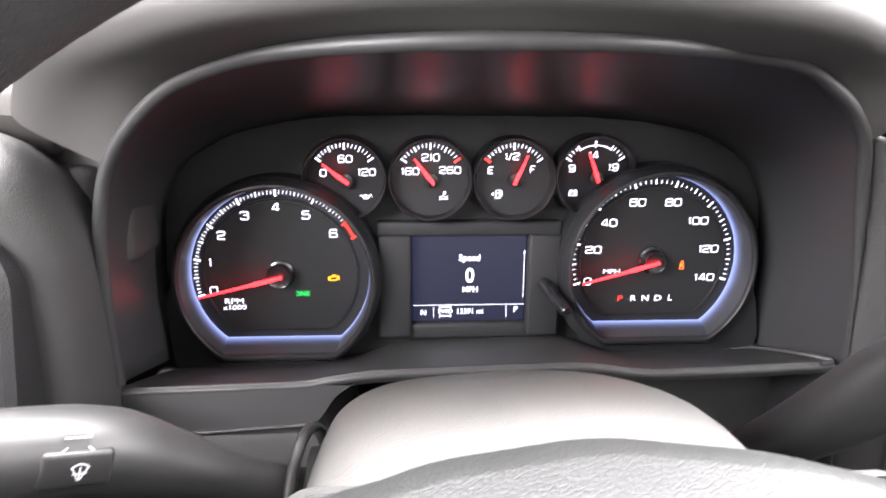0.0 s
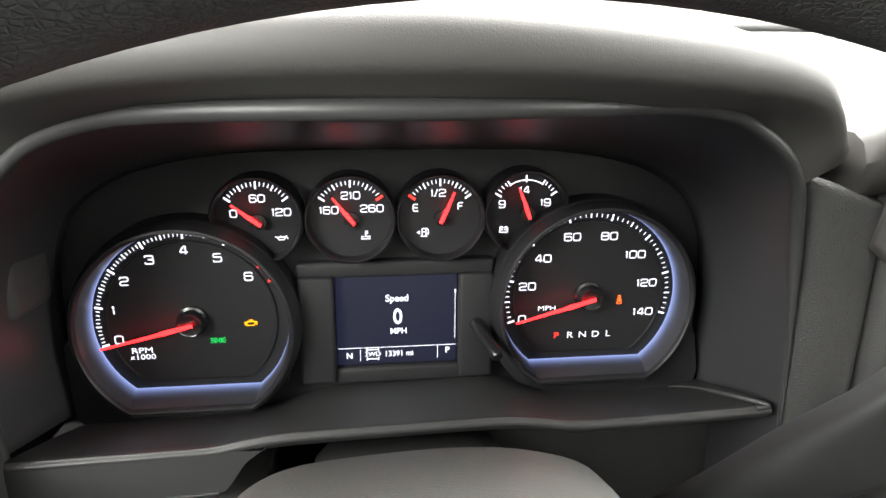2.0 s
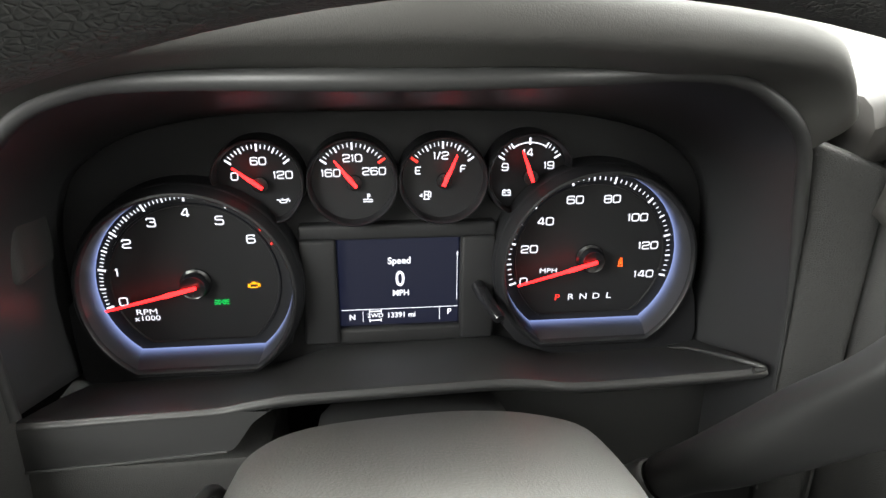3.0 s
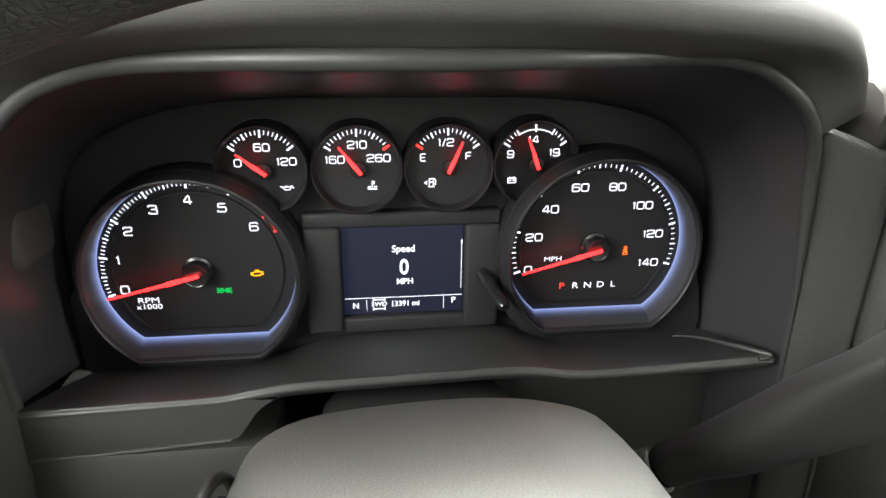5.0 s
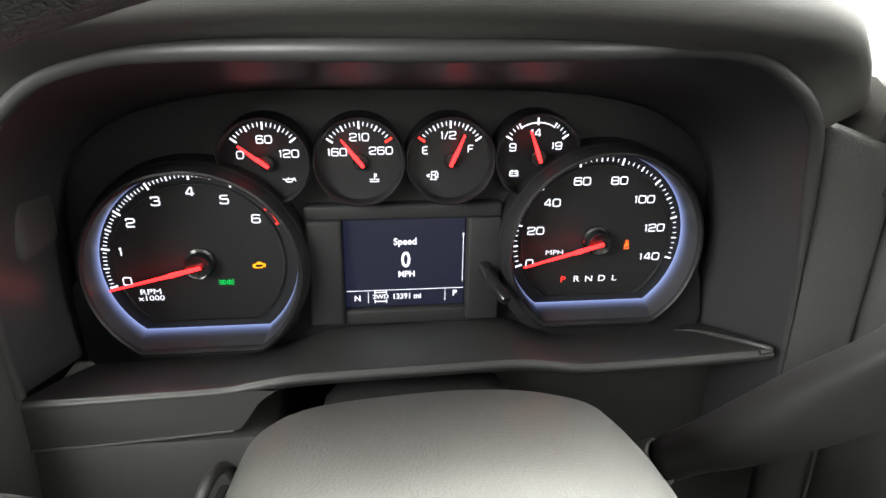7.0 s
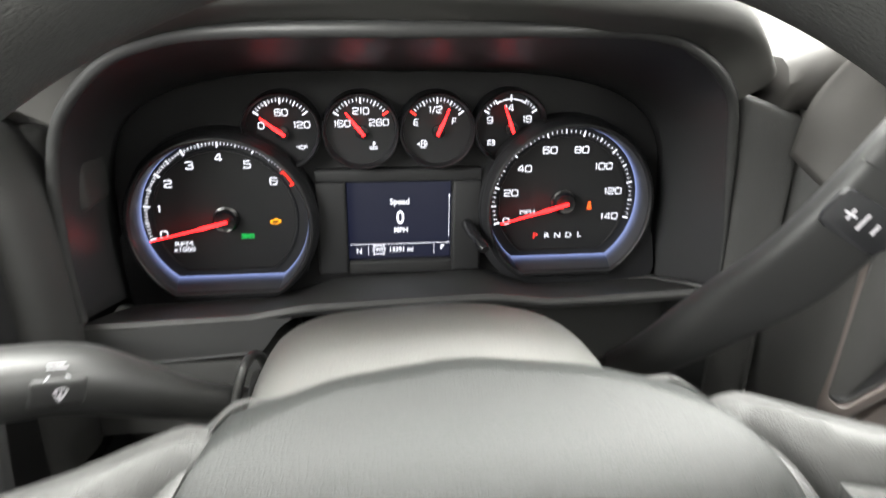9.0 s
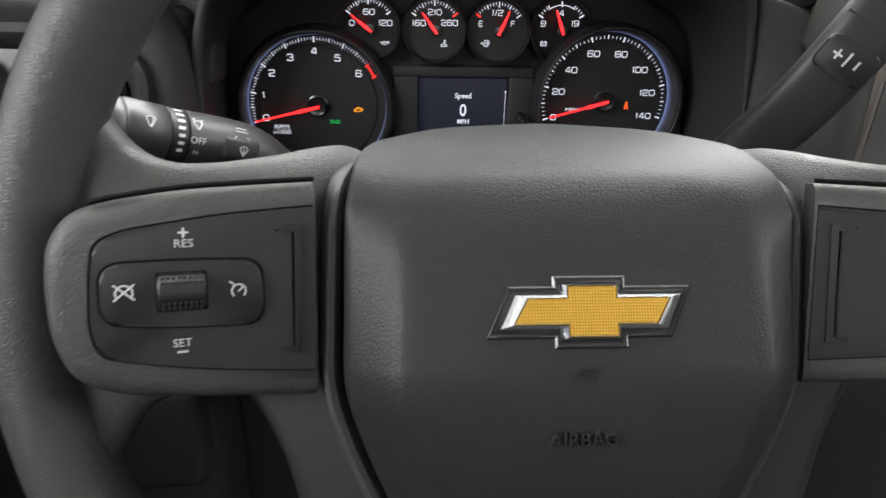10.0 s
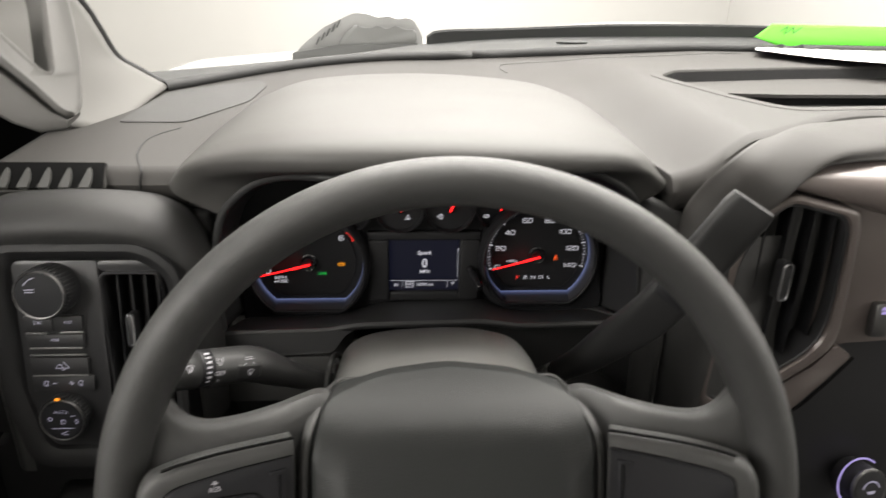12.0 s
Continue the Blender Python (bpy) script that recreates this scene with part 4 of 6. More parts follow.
tach = main_dial("round rev counter dial", -0.0658, 1.3962, [("0", -0.1070, 1.3862), ("1", -0.1078, 1.4042), ("2", -0.1000, 1.4210), ("3", -0.0853, 1.4330), ("4", -0.0668, 1.4380), ("5", -0.0490, 1.4332), ("6", -0.0330, 1.4217)], 0.0053, 0.95, lambda v: 195.2 - 26.05 * v, range(6), [k / 10 for k in range(60) if k % 5], [k + 0.5 for k in range(6)], 0.0508,
                 [(-0.1312, 1.390), (-0.1318, 1.372), (-0.1305, 1.3390), (-0.040, 1.3400), (-0.024, 1.3520), (-0.012, 1.3620), (-0.020, 1.390)])
m = facing(-0.0658, FY - 0.0004, 1.3962)
part("red_zone", join(strokes(arc(0, 0, 0.0506, 27, 38.5, 8), 0.0016, m), ticks(m, 0.0492, 0.0520, [38.8, 27], 0.0012)), G_REDMARK, tach)
needle("needle", -0.0658, 1.3962, FY - 0.0092, 193.6, 0.0492, 0.002, 0.0023, tach)
part("legend", join(lettering("RPM", 0.0048, facing(-0.0953, FY - 0.0005, 1.3790), 1.35), lettering("x1000", 0.0046, facing(-0.0953, FY - 0.0005, 1.3750), 1.25)), G_WHITE, tach)

speedo = main_dial("round speedometer dial", 0.1661, 1.4031, [("0", 0.1258, 1.3892), ("20", 0.1283, 1.4100), ("40", 0.1370, 1.4272), ("60", 0.1542, 1.4400), ("80", 0.1768, 1.4400), ("100", 0.1938, 1.4282), ("120", 0.2025, 1.4100), ("140", 0.2018, 1.3912)], 0.0050, 0.98, lambda v: 198.2 - 1.525 * v, range(0, 141, 20), [2.5 * k for k in range(56) if k % 4], range(10, 140, 20), 0.0496,
                   [(0.118, 1.390), (0.110, 1.3680), (0.122, 1.3530), (0.146, 1.3440), (0.2325, 1.3435), (0.2350, 1.3560), (0.2310, 1.380), (0.226, 1.392)])
needle("needle", 0.1661, 1.4031, FY - 0.0092, 195.6, 0.0478, 0.002, 0.0023, speedo)
part("legend", lettering("MPH", 0.0042, facing(0.1409, FY - 0.0005, 1.3956), 1.35), G_WHITE, speedo)
part("gear_letter", lettering("P", 0.0056, facing(0.1477, FY - 0.0005, 1.3774), 1.25), G_REDMARK, speedo)
for ch, x in (("R", 0.1563), ("N", 0.1643), ("D", 0.1726), ("L", 0.1806)):
    part("gear_letter", lettering(ch, 0.0056, facing(x, FY - 0.0005, 1.3774), 1.25), G_WHITE, speedo)

# tell-tales
e = 0.0011
part("engine_lamp", strokes([(-2 * e, -1.2 * e, 1.4 * e, -1.2 * e), (1.4 * e, -1.2 * e, 2.4 * e, -0.2 * e), (2.4 * e, -0.2 * e, 2.4 * e, 0.9 * e), (2.4 * e, 0.9 * e, -1.2 * e, 0.9 * e), (-2 * e, 0.4 * e, -1.2 * e, 0.9 * e), (-2 * e, -1.2 * e, -2 * e, 0.4 * e), (-2.8 * e, -0.8 * e, -2.8 * e, 0.6 * e), (-2.8 * e, -0.1 * e, -2 * e, -0.1 * e), (-0.6 * e, 1.7 * e, 1.0 * e, 1.7 * e), (0.2 * e, 0.9 * e, 0.2 * e, 1.7 * e), (3.1 * e, -0.8 * e, 3.1 * e, 0.7 * e)], 0.00055, facing(-0.0339, FY - 0.0006, 1.3934)), G_AMBER, tach, "lit amber engine warning lamp")
part("side_light_lamp", strokes([(-1.6 * e, -1.2 * e, -1.6 * e, 1.2 * e), (1.6 * e, -1.2 * e, 1.6 * e, 1.2 * e), *arc(-1.6 * e, 0, 1.2 * e, -90, 90, 6), *arc(1.6 * e, 0, 1.2 * e, 90, 270, 6), (-3.6 * e, 1.3 * e, -2.2 * e, 0.8 * e), (-3.6 * e, 0, -2.2 * e, 0), (-3.6 * e, -1.3 * e, -2.2 * e, -0.8 * e), (3.6 * e, 1.3 * e, 2.2 * e, 0.8 * e), (3.6 * e, 0, 2.2 * e, 0), (3.6 * e, -1.3 * e, 2.2 * e, -0.8 * e)], 0.00036, facing(-0.0529, FY - 0.0006, 1.3836)), G_GREEN, tach, "lit green lamp symbol")
part("belt_lamp", strokes([*arc(0, 2.2 * e, 0.7 * e, 0, 360, 8), (0, 1.3 * e, 0, -0.6 * e), (-1.0 * e, 0.9 * e, 1.1 * e, -1.0 * e), (1.0 * e, 0.9 * e, -1.1 * e, -1.0 * e), (-1.3 * e, -1.9 * e, 1.3 * e, -1.9 * e), (-0.9 * e, 0.8 * e, -1.1 * e, -1.5 * e), (0.9 * e, 0.8 * e, 1.1 * e, -1.5 * e)], 0.00034, facing(0.1861, FY - 0.0006, 1.3991)), glow("lit_orange_red", (1.0, 0.11, 0.01), 0.8), speedo, "lit red belt warning lamp")

# small gauges along the top
GY = 0.377


def clear_of_dials(bm, r=0.0598):
    """Pushes a gauge's edge out of the openings of the two large dials."""
    for cx, cz in ((-0.0658, 1.3962), (0.1661, 1.4031)):
        for v in bm.verts:
            d = math.hypot(v.co.x - cx, v.co.z - cz)
            if d < 0.068:
                v.co.y += min(1.0, (0.068 - d) / 0.0075) * 0.0065
            if 1e-6 < d < r:
                v.co.x, v.co.z = cx + (v.co.x - cx) * r / d, cz + (v.co.z - cz) * r / d
    return bm


def small_gauge(label, cx, cz, labels, needle_angle, angles, red, arcs=()):
    g = part("gauge", clear_of_dials(revolve([(0.0225, -0.006), (0.0225, 0)], 96, facing(cx, GY, cz))), M_FACE, cluster, label)
    part("gauge_bezel", revolve_ring(cx, cz), M_HOUSING, g, "black gauge bezel")
    m = facing(cx, GY - 0.0005, cz)
    big = [angles[0] + (angles[1] - angles[0]) * f for f in (0, 0.5, 1)]
    small = [angles[0] + (angles[1] - angles[0]) * k / 16 for k in range(1, 16) if k % 4 and not (arcs and arcs[1] - 4 < angles[0] + (angles[1] - angles[0]) * k / 16 < arcs[0] + 4)]
    mid = [angles[0] + (angles[1] - angles[0]) * f for f in (0.25, 0.75)]
    if arcs:
        mid = list(arcs)
    part("graduated_scale", join(ticks(m, 0.0172, 0.0202, [a for a in big if a not in red], 0.0010), ticks(m, 0.0178, 0.0202, mid, 0.0008), ticks(m, 0.0185, 0.0202, small, 0.0005)), G_WHITE, g)
    if red:
        part("red_mark", ticks(m, 0.0175, 0.0205, red, 0.0014), G_REDMARK, g)
    if arcs:
        part("scale_arc", strokes(arc(0, 0, 0.0180, *arcs, 12), 0.0006, m), G_WHITE, g)
    for s, x, z in labels:
        part("numeral", figures(s, 0.0044, 0.90, 0.00058, facing(x, GY - 0.0006, z)), G_WHITE, g)
    part("needle_hub", revolve([(0.0042, 0), (0.0042, 0.003), (0.0001, 0.0034)], 24, facing(cx + 0.0006, GY, cz - 0.0012)), M_GLOSS, g)
    needle("needle", cx + 0.0006, cz - 0.0012, GY - 0.0050, needle_angle, 0.0165, 0.0022, 0.0020, g)
    return g


def revolve_ring(cx, cz):
    prof = [(0.0222, -0.001), (0.0226, 0.004), (0.0231, 0.0070), (0.0238, 0.0078), (0.0245, 0.0070), (0.0248, 0.004), (0.0249, -0.010)]
    n = 112
    bm = loft([[(r * math.cos(2 * math.pi * i / n), r * math.sin(2 * math.pi * i / n), h) for i in range(n)] for r, h in prof])
    bm.transform(facing(cx, GY, cz))
    return clear_of_dials(bm)


GX, GZ = [-0.0243, 0.0256, 0.0750, 0.1236], 1.4562
g1 = small_gauge("oil pressure gauge", GX[0], GZ, [("60", -0.0238, 1.4677), ("0", -0.0367, 1.4596), ("120", -0.0115, 1.4600)], 142, (144, 36), [])
g2 = small_gauge("coolant temperature gauge", GX[1], GZ, [("210", 0.0258, 1.4685), ("160", 0.0138, 1.4605), ("260", 0.0372, 1.4611)], 127.5, (146, 34), [34])
g3 = small_gauge("fuel gauge", GX[2], GZ, [("1/2", 0.0737, 1.4691), ("E", 0.0612, 1.4610), ("F", 0.0862, 1.4615)], 66.5, (146, 35), [146])
g4 = small_gauge("battery voltage gauge", GX[3], GZ + 0.0014, [("14", 0.1223, 1.4700), ("9", 0.1097, 1.4621), ("19", 0.1346, 1.4627)], 111, (149, 33), [], (122, 60))
e = 0.0010
part("oil_symbol", strokes([(-2.2 * e, 0.2 * e, -1.2 * e, -1.0 * e), (-1.2 * e, -1.0 * e, 1.3 * e, -1.0 * e), (1.3 * e, -1.0 * e, 2.8 * e, 1.0 * e), (-1.5 * e, 0.5 * e, 1.0 * e, 0.5 * e), (1.0 * e, 0.5 * e, 2.8 * e, 1.0 * e), (-3.2 * e, 0.6 * e, -1.5 * e, 0.3 * e), (-0.3 * e, 0.5 * e, -0.3 * e, 1.2 * e), (3.3 * e, 0.3 * e, 3.3 * e, -0.3 * e)], 0.0005, facing(-0.0123, GY - 0.0006, 1.4456)), G_WHITE, g1)
part("coolant_symbol", strokes([(0, -0.6 * e, 0, 2.4 * e), (0, 2.2 * e, 1.1 * e, 2.2 * e), (0, 1.2 * e, 1.1 * e, 1.2 * e), (-2.3 * e, -0.7 * e, -1 * e, -0.7 * e), (1 * e, -0.7 * e, 2.3 * e, -0.7 * e), (-2.3 * e, -1.9 * e, 2.3 * e, -1.9 * e)], 0.0006, facing(0.0334, GY - 0.0006, 1.4459)), G_WHITE, g2)
part("fuel_symbol", strokes([(-1.0 * e, -2.2 * e, -1.0 * e, 2.2 * e), (-1.0 * e, 2.2 * e, 1.2 * e, 2.2 * e), (1.2 * e, 2.2 * e, 1.2 * e, -2.2 * e), (-1.5 * e, -2.2 * e, 1.7 * e, -2.2 * e), (-1 * e, 0.4 * e, 1.2 * e, 0.4 * e), (1.2 * e, -0.6 * e, 2.5 * e, -0.9 * e), (2.5 * e, -0.9 * e, 2.5 * e, 1.4 * e), (2.5 * e, 1.4 * e, 1.7 * e, 2.3 * e), (-3.6 * e, 0, -2.4 * e, 0.7 * e), (-3.6 * e, 0, -2.4 * e, -0.7 * e), (-2.5 * e, 0.6 * e, -2.5 * e, -0.6 * e)], 0.0005, facing(0.0657, GY - 0.0006, 1.4468)), G_WHITE, g3)
part("battery_symbol", strokes([(-2.2 * e, -1.5 * e, 2.2 * e, -1.5 * e), (-2.2 * e, 1.1 * e, 2.2 * e, 1.1 * e), (-2.2 * e, -1.5 * e, -2.2 * e, 1.1 * e), (2.2 * e, -1.5 * e, 2.2 * e, 1.1 * e), (-1.5 * e, 1.6 * e, -0.9 * e, 1.6 * e), (0.9 * e, 1.6 * e, 1.5 * e, 1.6 * e), (-1.5 * e, -0.1 * e, -0.7 * e, -0.1 * e), (0.7 * e, -0.1 * e, 1.5 * e, -0.1 * e)], 0.0005, facing(0.1111, GY - 0.0006, 1.4474)), G_WHITE, g4)

# screen between the dials
screen = part("screen", rbox((0.0502, FY + 0.002, 1.3917), (0.0712, 0.004, 0.0556), 0.0005), G_SCREEN, cluster, "dark blue lit information screen", smooth=False)
for c, s in (((0.0040, 0.383, 1.3885), (0.0205, 0.012, 0.066)), ((0.0965, 0.383, 1.3885), (0.0205, 0.012, 0.066)), ((0.0502, 0.3855, 1.4245), (0.114, 0.010, 0.0095)), ((0.0502, 0.3850, 1.3585), (0.098, 0.010, 0.0105))):
    part("screen_surround", rbox(c, s, 0.0022, 3), M_BACK, cluster)
sm = FY - 0.0004
for txt, size, x, z, wide in (("Speed", 0.0056, 0.0504, 1.4054, 0.95), ("0", 0.0128, 0.0507, 1.3936, 0.84), ("MPH", 0.0050, 0.0511, 1.3847, 0.95), ("13391 mi", 0.0046, 0.0511, 1.3702, 0.95), ("N", 0.0048, 0.0217, 1.3697, 1.0), ("P", 0.0050, 0.0803, 1.3711, 1.0), ("2WD", 0.0036, 0.0355, 1.3704, 1.1)):
    part("screen_text", lettering(txt, size * 1.06, facing(x, sm, z), wide, bold=size * 0.018), G_WHITE, screen)
part("screen_rule", strokes([(-0.0346, -0.0170, 0.0352, -0.0170), (-0.0221, -0.0182, -0.0221, -0.0252), (0.0242, -0.0178, 0.0242, -0.0252), (0.0346, 0.0170, 0.0346, -0.0125)], 0.0003, facing(0.0502, sm, 1.3917)), G_WHITE, screen)
part("drive_symbol", strokes([(-0.0032, 0.0030, 0.0032, 0.0030), (-0.0032, -0.0030, 0.0032, -0.0030), (-0.0034, 0.0022, -0.0034, 0.0038), (0.0034, 0.0022, 0.0034, 0.0038), (-0.0034, -0.0022, -0.0034, -0.0038), (0.0034, -0.0022, 0.0034, -0.0038)], 0.0006, facing(0.0355, sm, 1.3704)), G_WHITE, screen)
part("scroll_marker", strokes([(0.0, 0.0, 0.0, 0.0012)], 0.0008, facing(0.0848, sm, 1.4084)), G_WHITE, screen)

# trip reset stem
part("reset_stem", join(tube([(0.0965, 0.378, 1.3905), (0.0990, 0.368, 1.3875), (0.1010, 0.362, 1.3855)], [0.0042, 0.0042, 0.0030], 16), tube([(0.1005, 0.363, 1.386), (0.1040, 0.352, 1.382), (0.1046, 0.350, 1.3812)], [0.0036, 0.0037, 0.0028], 16)), M_GLOSS, cluster, "black trip reset stem")

# ---- steering wheel ----------------------------------------------------
TILT_W = 15.5
WC = (0.0567, 0.0597, 1.3836)
WM = pose(*WC, 90 - TILT_W)  # x right, y up the wheel, z towards the driver
wheel = thing("steering_wheel", "dark grey grained steering wheel with emblem and cruise buttons", "steering wheel", WM)


def wpart(name, bm, mat, parent=None, label=""):
    return part(name, bm, mat, parent or wheel, label, world=False)


R, RR, RA = 0.1793, 0.0131, 0.0170
loops = []
for i in range(160):
    a = 2 * math.pi * i / 160
    grip = 1 + 0.05 * math.exp(-((math.degrees(a) % 360 - 150) / 16) ** 2) + 0.05 * math.exp(-((math.degrees(a) % 360 - 30) / 16) ** 2)
    loops.append([((R + RR * grip * math.cos(b)) * math.cos(a), (R + RR * grip * math.cos(b)) * math.sin(a), RA * grip * math.sin(b)) for b in [2 * math.pi * k / 28 for k in range(28)]])
loops.append(loops[0])
rim = loft(loops)
bmesh.ops.remove_doubles(rim, verts=rim.verts, dist=1e-6)
wpart("rim", rim, M_RIM, None, "grained grey wheel rim")


def section(x, top, bot, zf, zb, n=18):
    """A rounded upright slice of a spoke."""
    out = []
    for k in range(n):
        a = 2 * math.pi * k / n
        c, s = math.cos(a), math.sin(a)
        ex = 0.55
        y = (top + bot) / 2 + (top - bot) / 2 * math.copysign(abs(s) ** ex, s)
        z = (zf + zb) / 2 + (zf - zb) / 2 * math.copysign(abs(c) ** ex, c)
        out.append((x, y, z))
    return out


for sgn in (-1, 1):
    st = [(0.064, 0.046, -0.054, -0.036, -0.060), (0.079, 0.0540, -0.054, -0.027, -0.057), (0.090, 0.0535, -0.047, -0.018, -0.050), (0.105, 0.050, -0.040, -0.009, -0.042), (0.125, 0.047, -0.034, -0.002, -0.033),
          (0.140, 0.0475, -0.034, 0.002, -0.026), (0.150, 0.053, -0.041, 0.003, -0.021), (0.159, 0.066, -0.056, 0.003, -0.017), (0.168, 0.080, -0.072, 0.002, -0.013)]
    st = spline([(a, b, c) for a, b, c, d, e2 in st], 28), spline([(d, e2, 0) for a, b, c, d, e2 in st], 28)
    wpart("spoke", loft([section(sgn * p[0], p[1], p[2], q[0], q[1]) for p, q in zip(*st)], True, True, True), M_RIM, None, "grained wheel spoke")

# lower spoke
wpart("lower_spoke", loft([[(x, y, z) for x, z in rounded([(-w, -0.050), (w, -0.050), (w, f0 + 0.006), (-w, f0 + 0.006)], 0.007)] for w, y, f0 in ((0.126, -0.024, -0.022), (0.117, -0.036, -0.020), (0.110, -0.046, -0.018), (0.103, -0.060, -0.016), (0.097, -0.080, -0.014), (0.089, -0.110, -0.011), (0.078, -0.145, -0.006), (0.072, -0.178, 0.004))], True, True, True), M_LEVER, None, "smooth dark lower spoke")


def pad_outline(k, grow=0.0):
    """The airbag cover's outline, shrunk to k about its middle or grown by metres."""
    poly = [(-0.0755, 0.0540), (-0.045, 0.0618), (0.0, 0.0648), (0.045, 0.0618), (0.0755, 0.0540), (0.0795, 0.034), (0.0810, -0.030), (0.0735, -0.052), (0.052, -0.100), (-0.052, -0.100), (-0.0735, -0.052), (-0.0810, -0.030), (-0.0795, 0.034)]
    cy = -0.012
    out = []
    for x, y in rounded(poly, 0.011, 6):
        d = Vector((x, y - cy))
        w = (1 - smooth01(0.050, 0.070, abs(x))) * smooth01(0.0, 0.03, y) if grow else 0
        d.x = d.x * 0.975 - 0.0015
        d = d * k + d.normalized() * (grow * (1 - w) * (1 - 0.85 * smooth01(0.036, 0.053, y)) - 0.004 * w)
        out.append((d.x, cy + d.y))
    return out


PROFILE = [(p.x, p.y) for p in spline([(-0.10, 0.006, 0), (-0.085, 0.0135, 0), (-0.065, 0.0190, 0), (-0.042, 0.0222, 0), (-0.020, 0.0232, 0), (0.0, 0.0185, 0), (0.014, 0.0136, 0), (0.027, 0.0078, 0), (0.037, 0.0020, 0), (0.0435, -0.0045, 0), (0.050, -0.0160, 0), (0.056, -0.029, 0), (0.061, -0.042, 0), (0.066, -0.056, 0)], 96)]


def pad_height(y):
    """The cover's face: fullest below the emblem, rolling back to the upper edge."""
    return float(np.interp(y, [q[0] for q in PROFILE], [q[1] for q in PROFILE]))


def bevel_depth(y):
    """How much the cover's bevel drops at a height: its rim stays level while the face swells."""
    return min(1.3, max(0.25, (pad_height(y) - 0.002) / 0.0155)) * (1 - smooth01(0.034, 0.062, y))


lp = [[(x, y, min(-0.052, pad_height(y) - 0.012)) for x, y in pad_outline(1.0)]]
for k, fall in ((1.0, 0.0155), (0.995, 0.0122), (0.982, 0.0098), (0.96, 0.0084), (0.90, 0.0058), (0.84, 0.0030), (0.80, 0.0013), (0.775, 0.0005), (0.75, 0.0), (0.70, 0.0), (0.60, 0.0), (0.48, 0.0), (0.36, 0.0), (0.24, 0.0), (0.12, 0.0), (0.03, 0.0)):
    lp.append([(x, y, pad_height(y) - fall * 1.28 * bevel_depth(y)) for x, y in pad_outline(k)])
pad = wpart("airbag_cover", loft(lp, True, False, True), M_PAD, None, "grained grey airbag cover")
wpart("hub_frame", loft([[(x, y, max(min(z + 0.0035, pad_height(y) - 0.006 + z - 0.014 * smooth01(0.036, 0.054, y)) if y > 0 else z + 0.0035, -0.058)) for x, y in pad_outline(1.0, g)] for g, z in ((0.0014, -0.050), (0.0014, -0.015), (0.0020, -0.0080), (0.0034, -0.0050), (0.0054, -0.0040), (0.0074, -0.0052), (0.0086, -0.0085), (0.0090, -0.050))]), M_RIM, None, "grained frame round the airbag cover")
wpart("hub_back", revolve([(0.040, -0.085), (0.046, -0.055), (0.040, -0.045)], 40), M_DARK)

# emblem
def bow(g, w=0.0290, h=0.0056, cw=0.0092, ch=0.0088, sk=0.0052):
    """The emblem's outline, grown by g."""
    return [(-w - g * 1.5, -h - g), (-cw - g, -h - g), (-cw - g, -ch - g), (cw + g, -ch - g), (cw + g, -h - g), (w - sk + g * 0.7, -h - g), (w + g * 1.5, h + g), (cw + g, h + g), (cw + g, ch + g), (-cw - g, ch + g), (-cw - g, h + g), (-w + sk - g * 0.7, h + g)]


def bow_block(levels, m):
    bm = loft([[(x, y, z) for x, y in bow(g)] for g, z in levels], True, False, True)
    bm.transform(m)
    return bm


EM = pose(-0.0008, -0.0003, 0.0186, -17, 0, 0) @ Matrix.Diagonal((1.03, 1.03, 1, 1))
INLAY = dict(w=0.0242, h=0.0038, cw=0.0075, ch=0.0075, sk=0.0044)
edge = loft([[(x, y, z) for x, y in o] for o, z in ((bow(0), -0.006), (bow(0), 0.0016), (bow(-0.0006), 0.0024), (bow(0.0004, **INLAY), 0.0034), (bow(0, **INLAY), 0.0026))], True, False, True)
edge.transform(EM)
emblem = wpart("emblem", edge, M_CHROME, None, "chrome-edged gold wheel emblem")
# The thin shadow round the chrome is put in as black colour.
wpart("emblem_recess", bow_block(((0.0024, -0.006), (0.0024, 0.0002), (0.0019, 0.0006), (0.0006, -0.0002)), EM), M_GLOSS, emblem, "recess round the emblem, coloured black for its shadow")
inlay = loft([[(x, y, z) for x, y in bow(-0.0001, **INLAY)] for z in (0.0015, 0.0033)], True, False, True)
inlay.transform(EM)
wpart("emblem_inlay", inlay, M_GOLD, emblem, "gold inlay with a fine grid")
wpart("moulded_word", lettering("AIRBAG", 0.0066, pose(-0.0030, -0.0405, 0.0232, 2.6), 0.98, raise_by=0.0010), M_PAD, pad)
horn = [*arc(0, -0.0006, 0.0026, 20, 160, 6), *arc(0, 0.0014, 0.0030, 205, 335, 6), (-0.0048, -0.0018, -0.0026, 0.0002), (0.0026, 0.0006, 0.0048, 0.0024), (0.0044, -0.0004, 0.0026, 0.0006)]
wpart("horn_symbol", strokes(horn, 0.00040, pose(-0.0030, -0.0195, 0.0234, -4), 0.0010), M_PAD, pad)

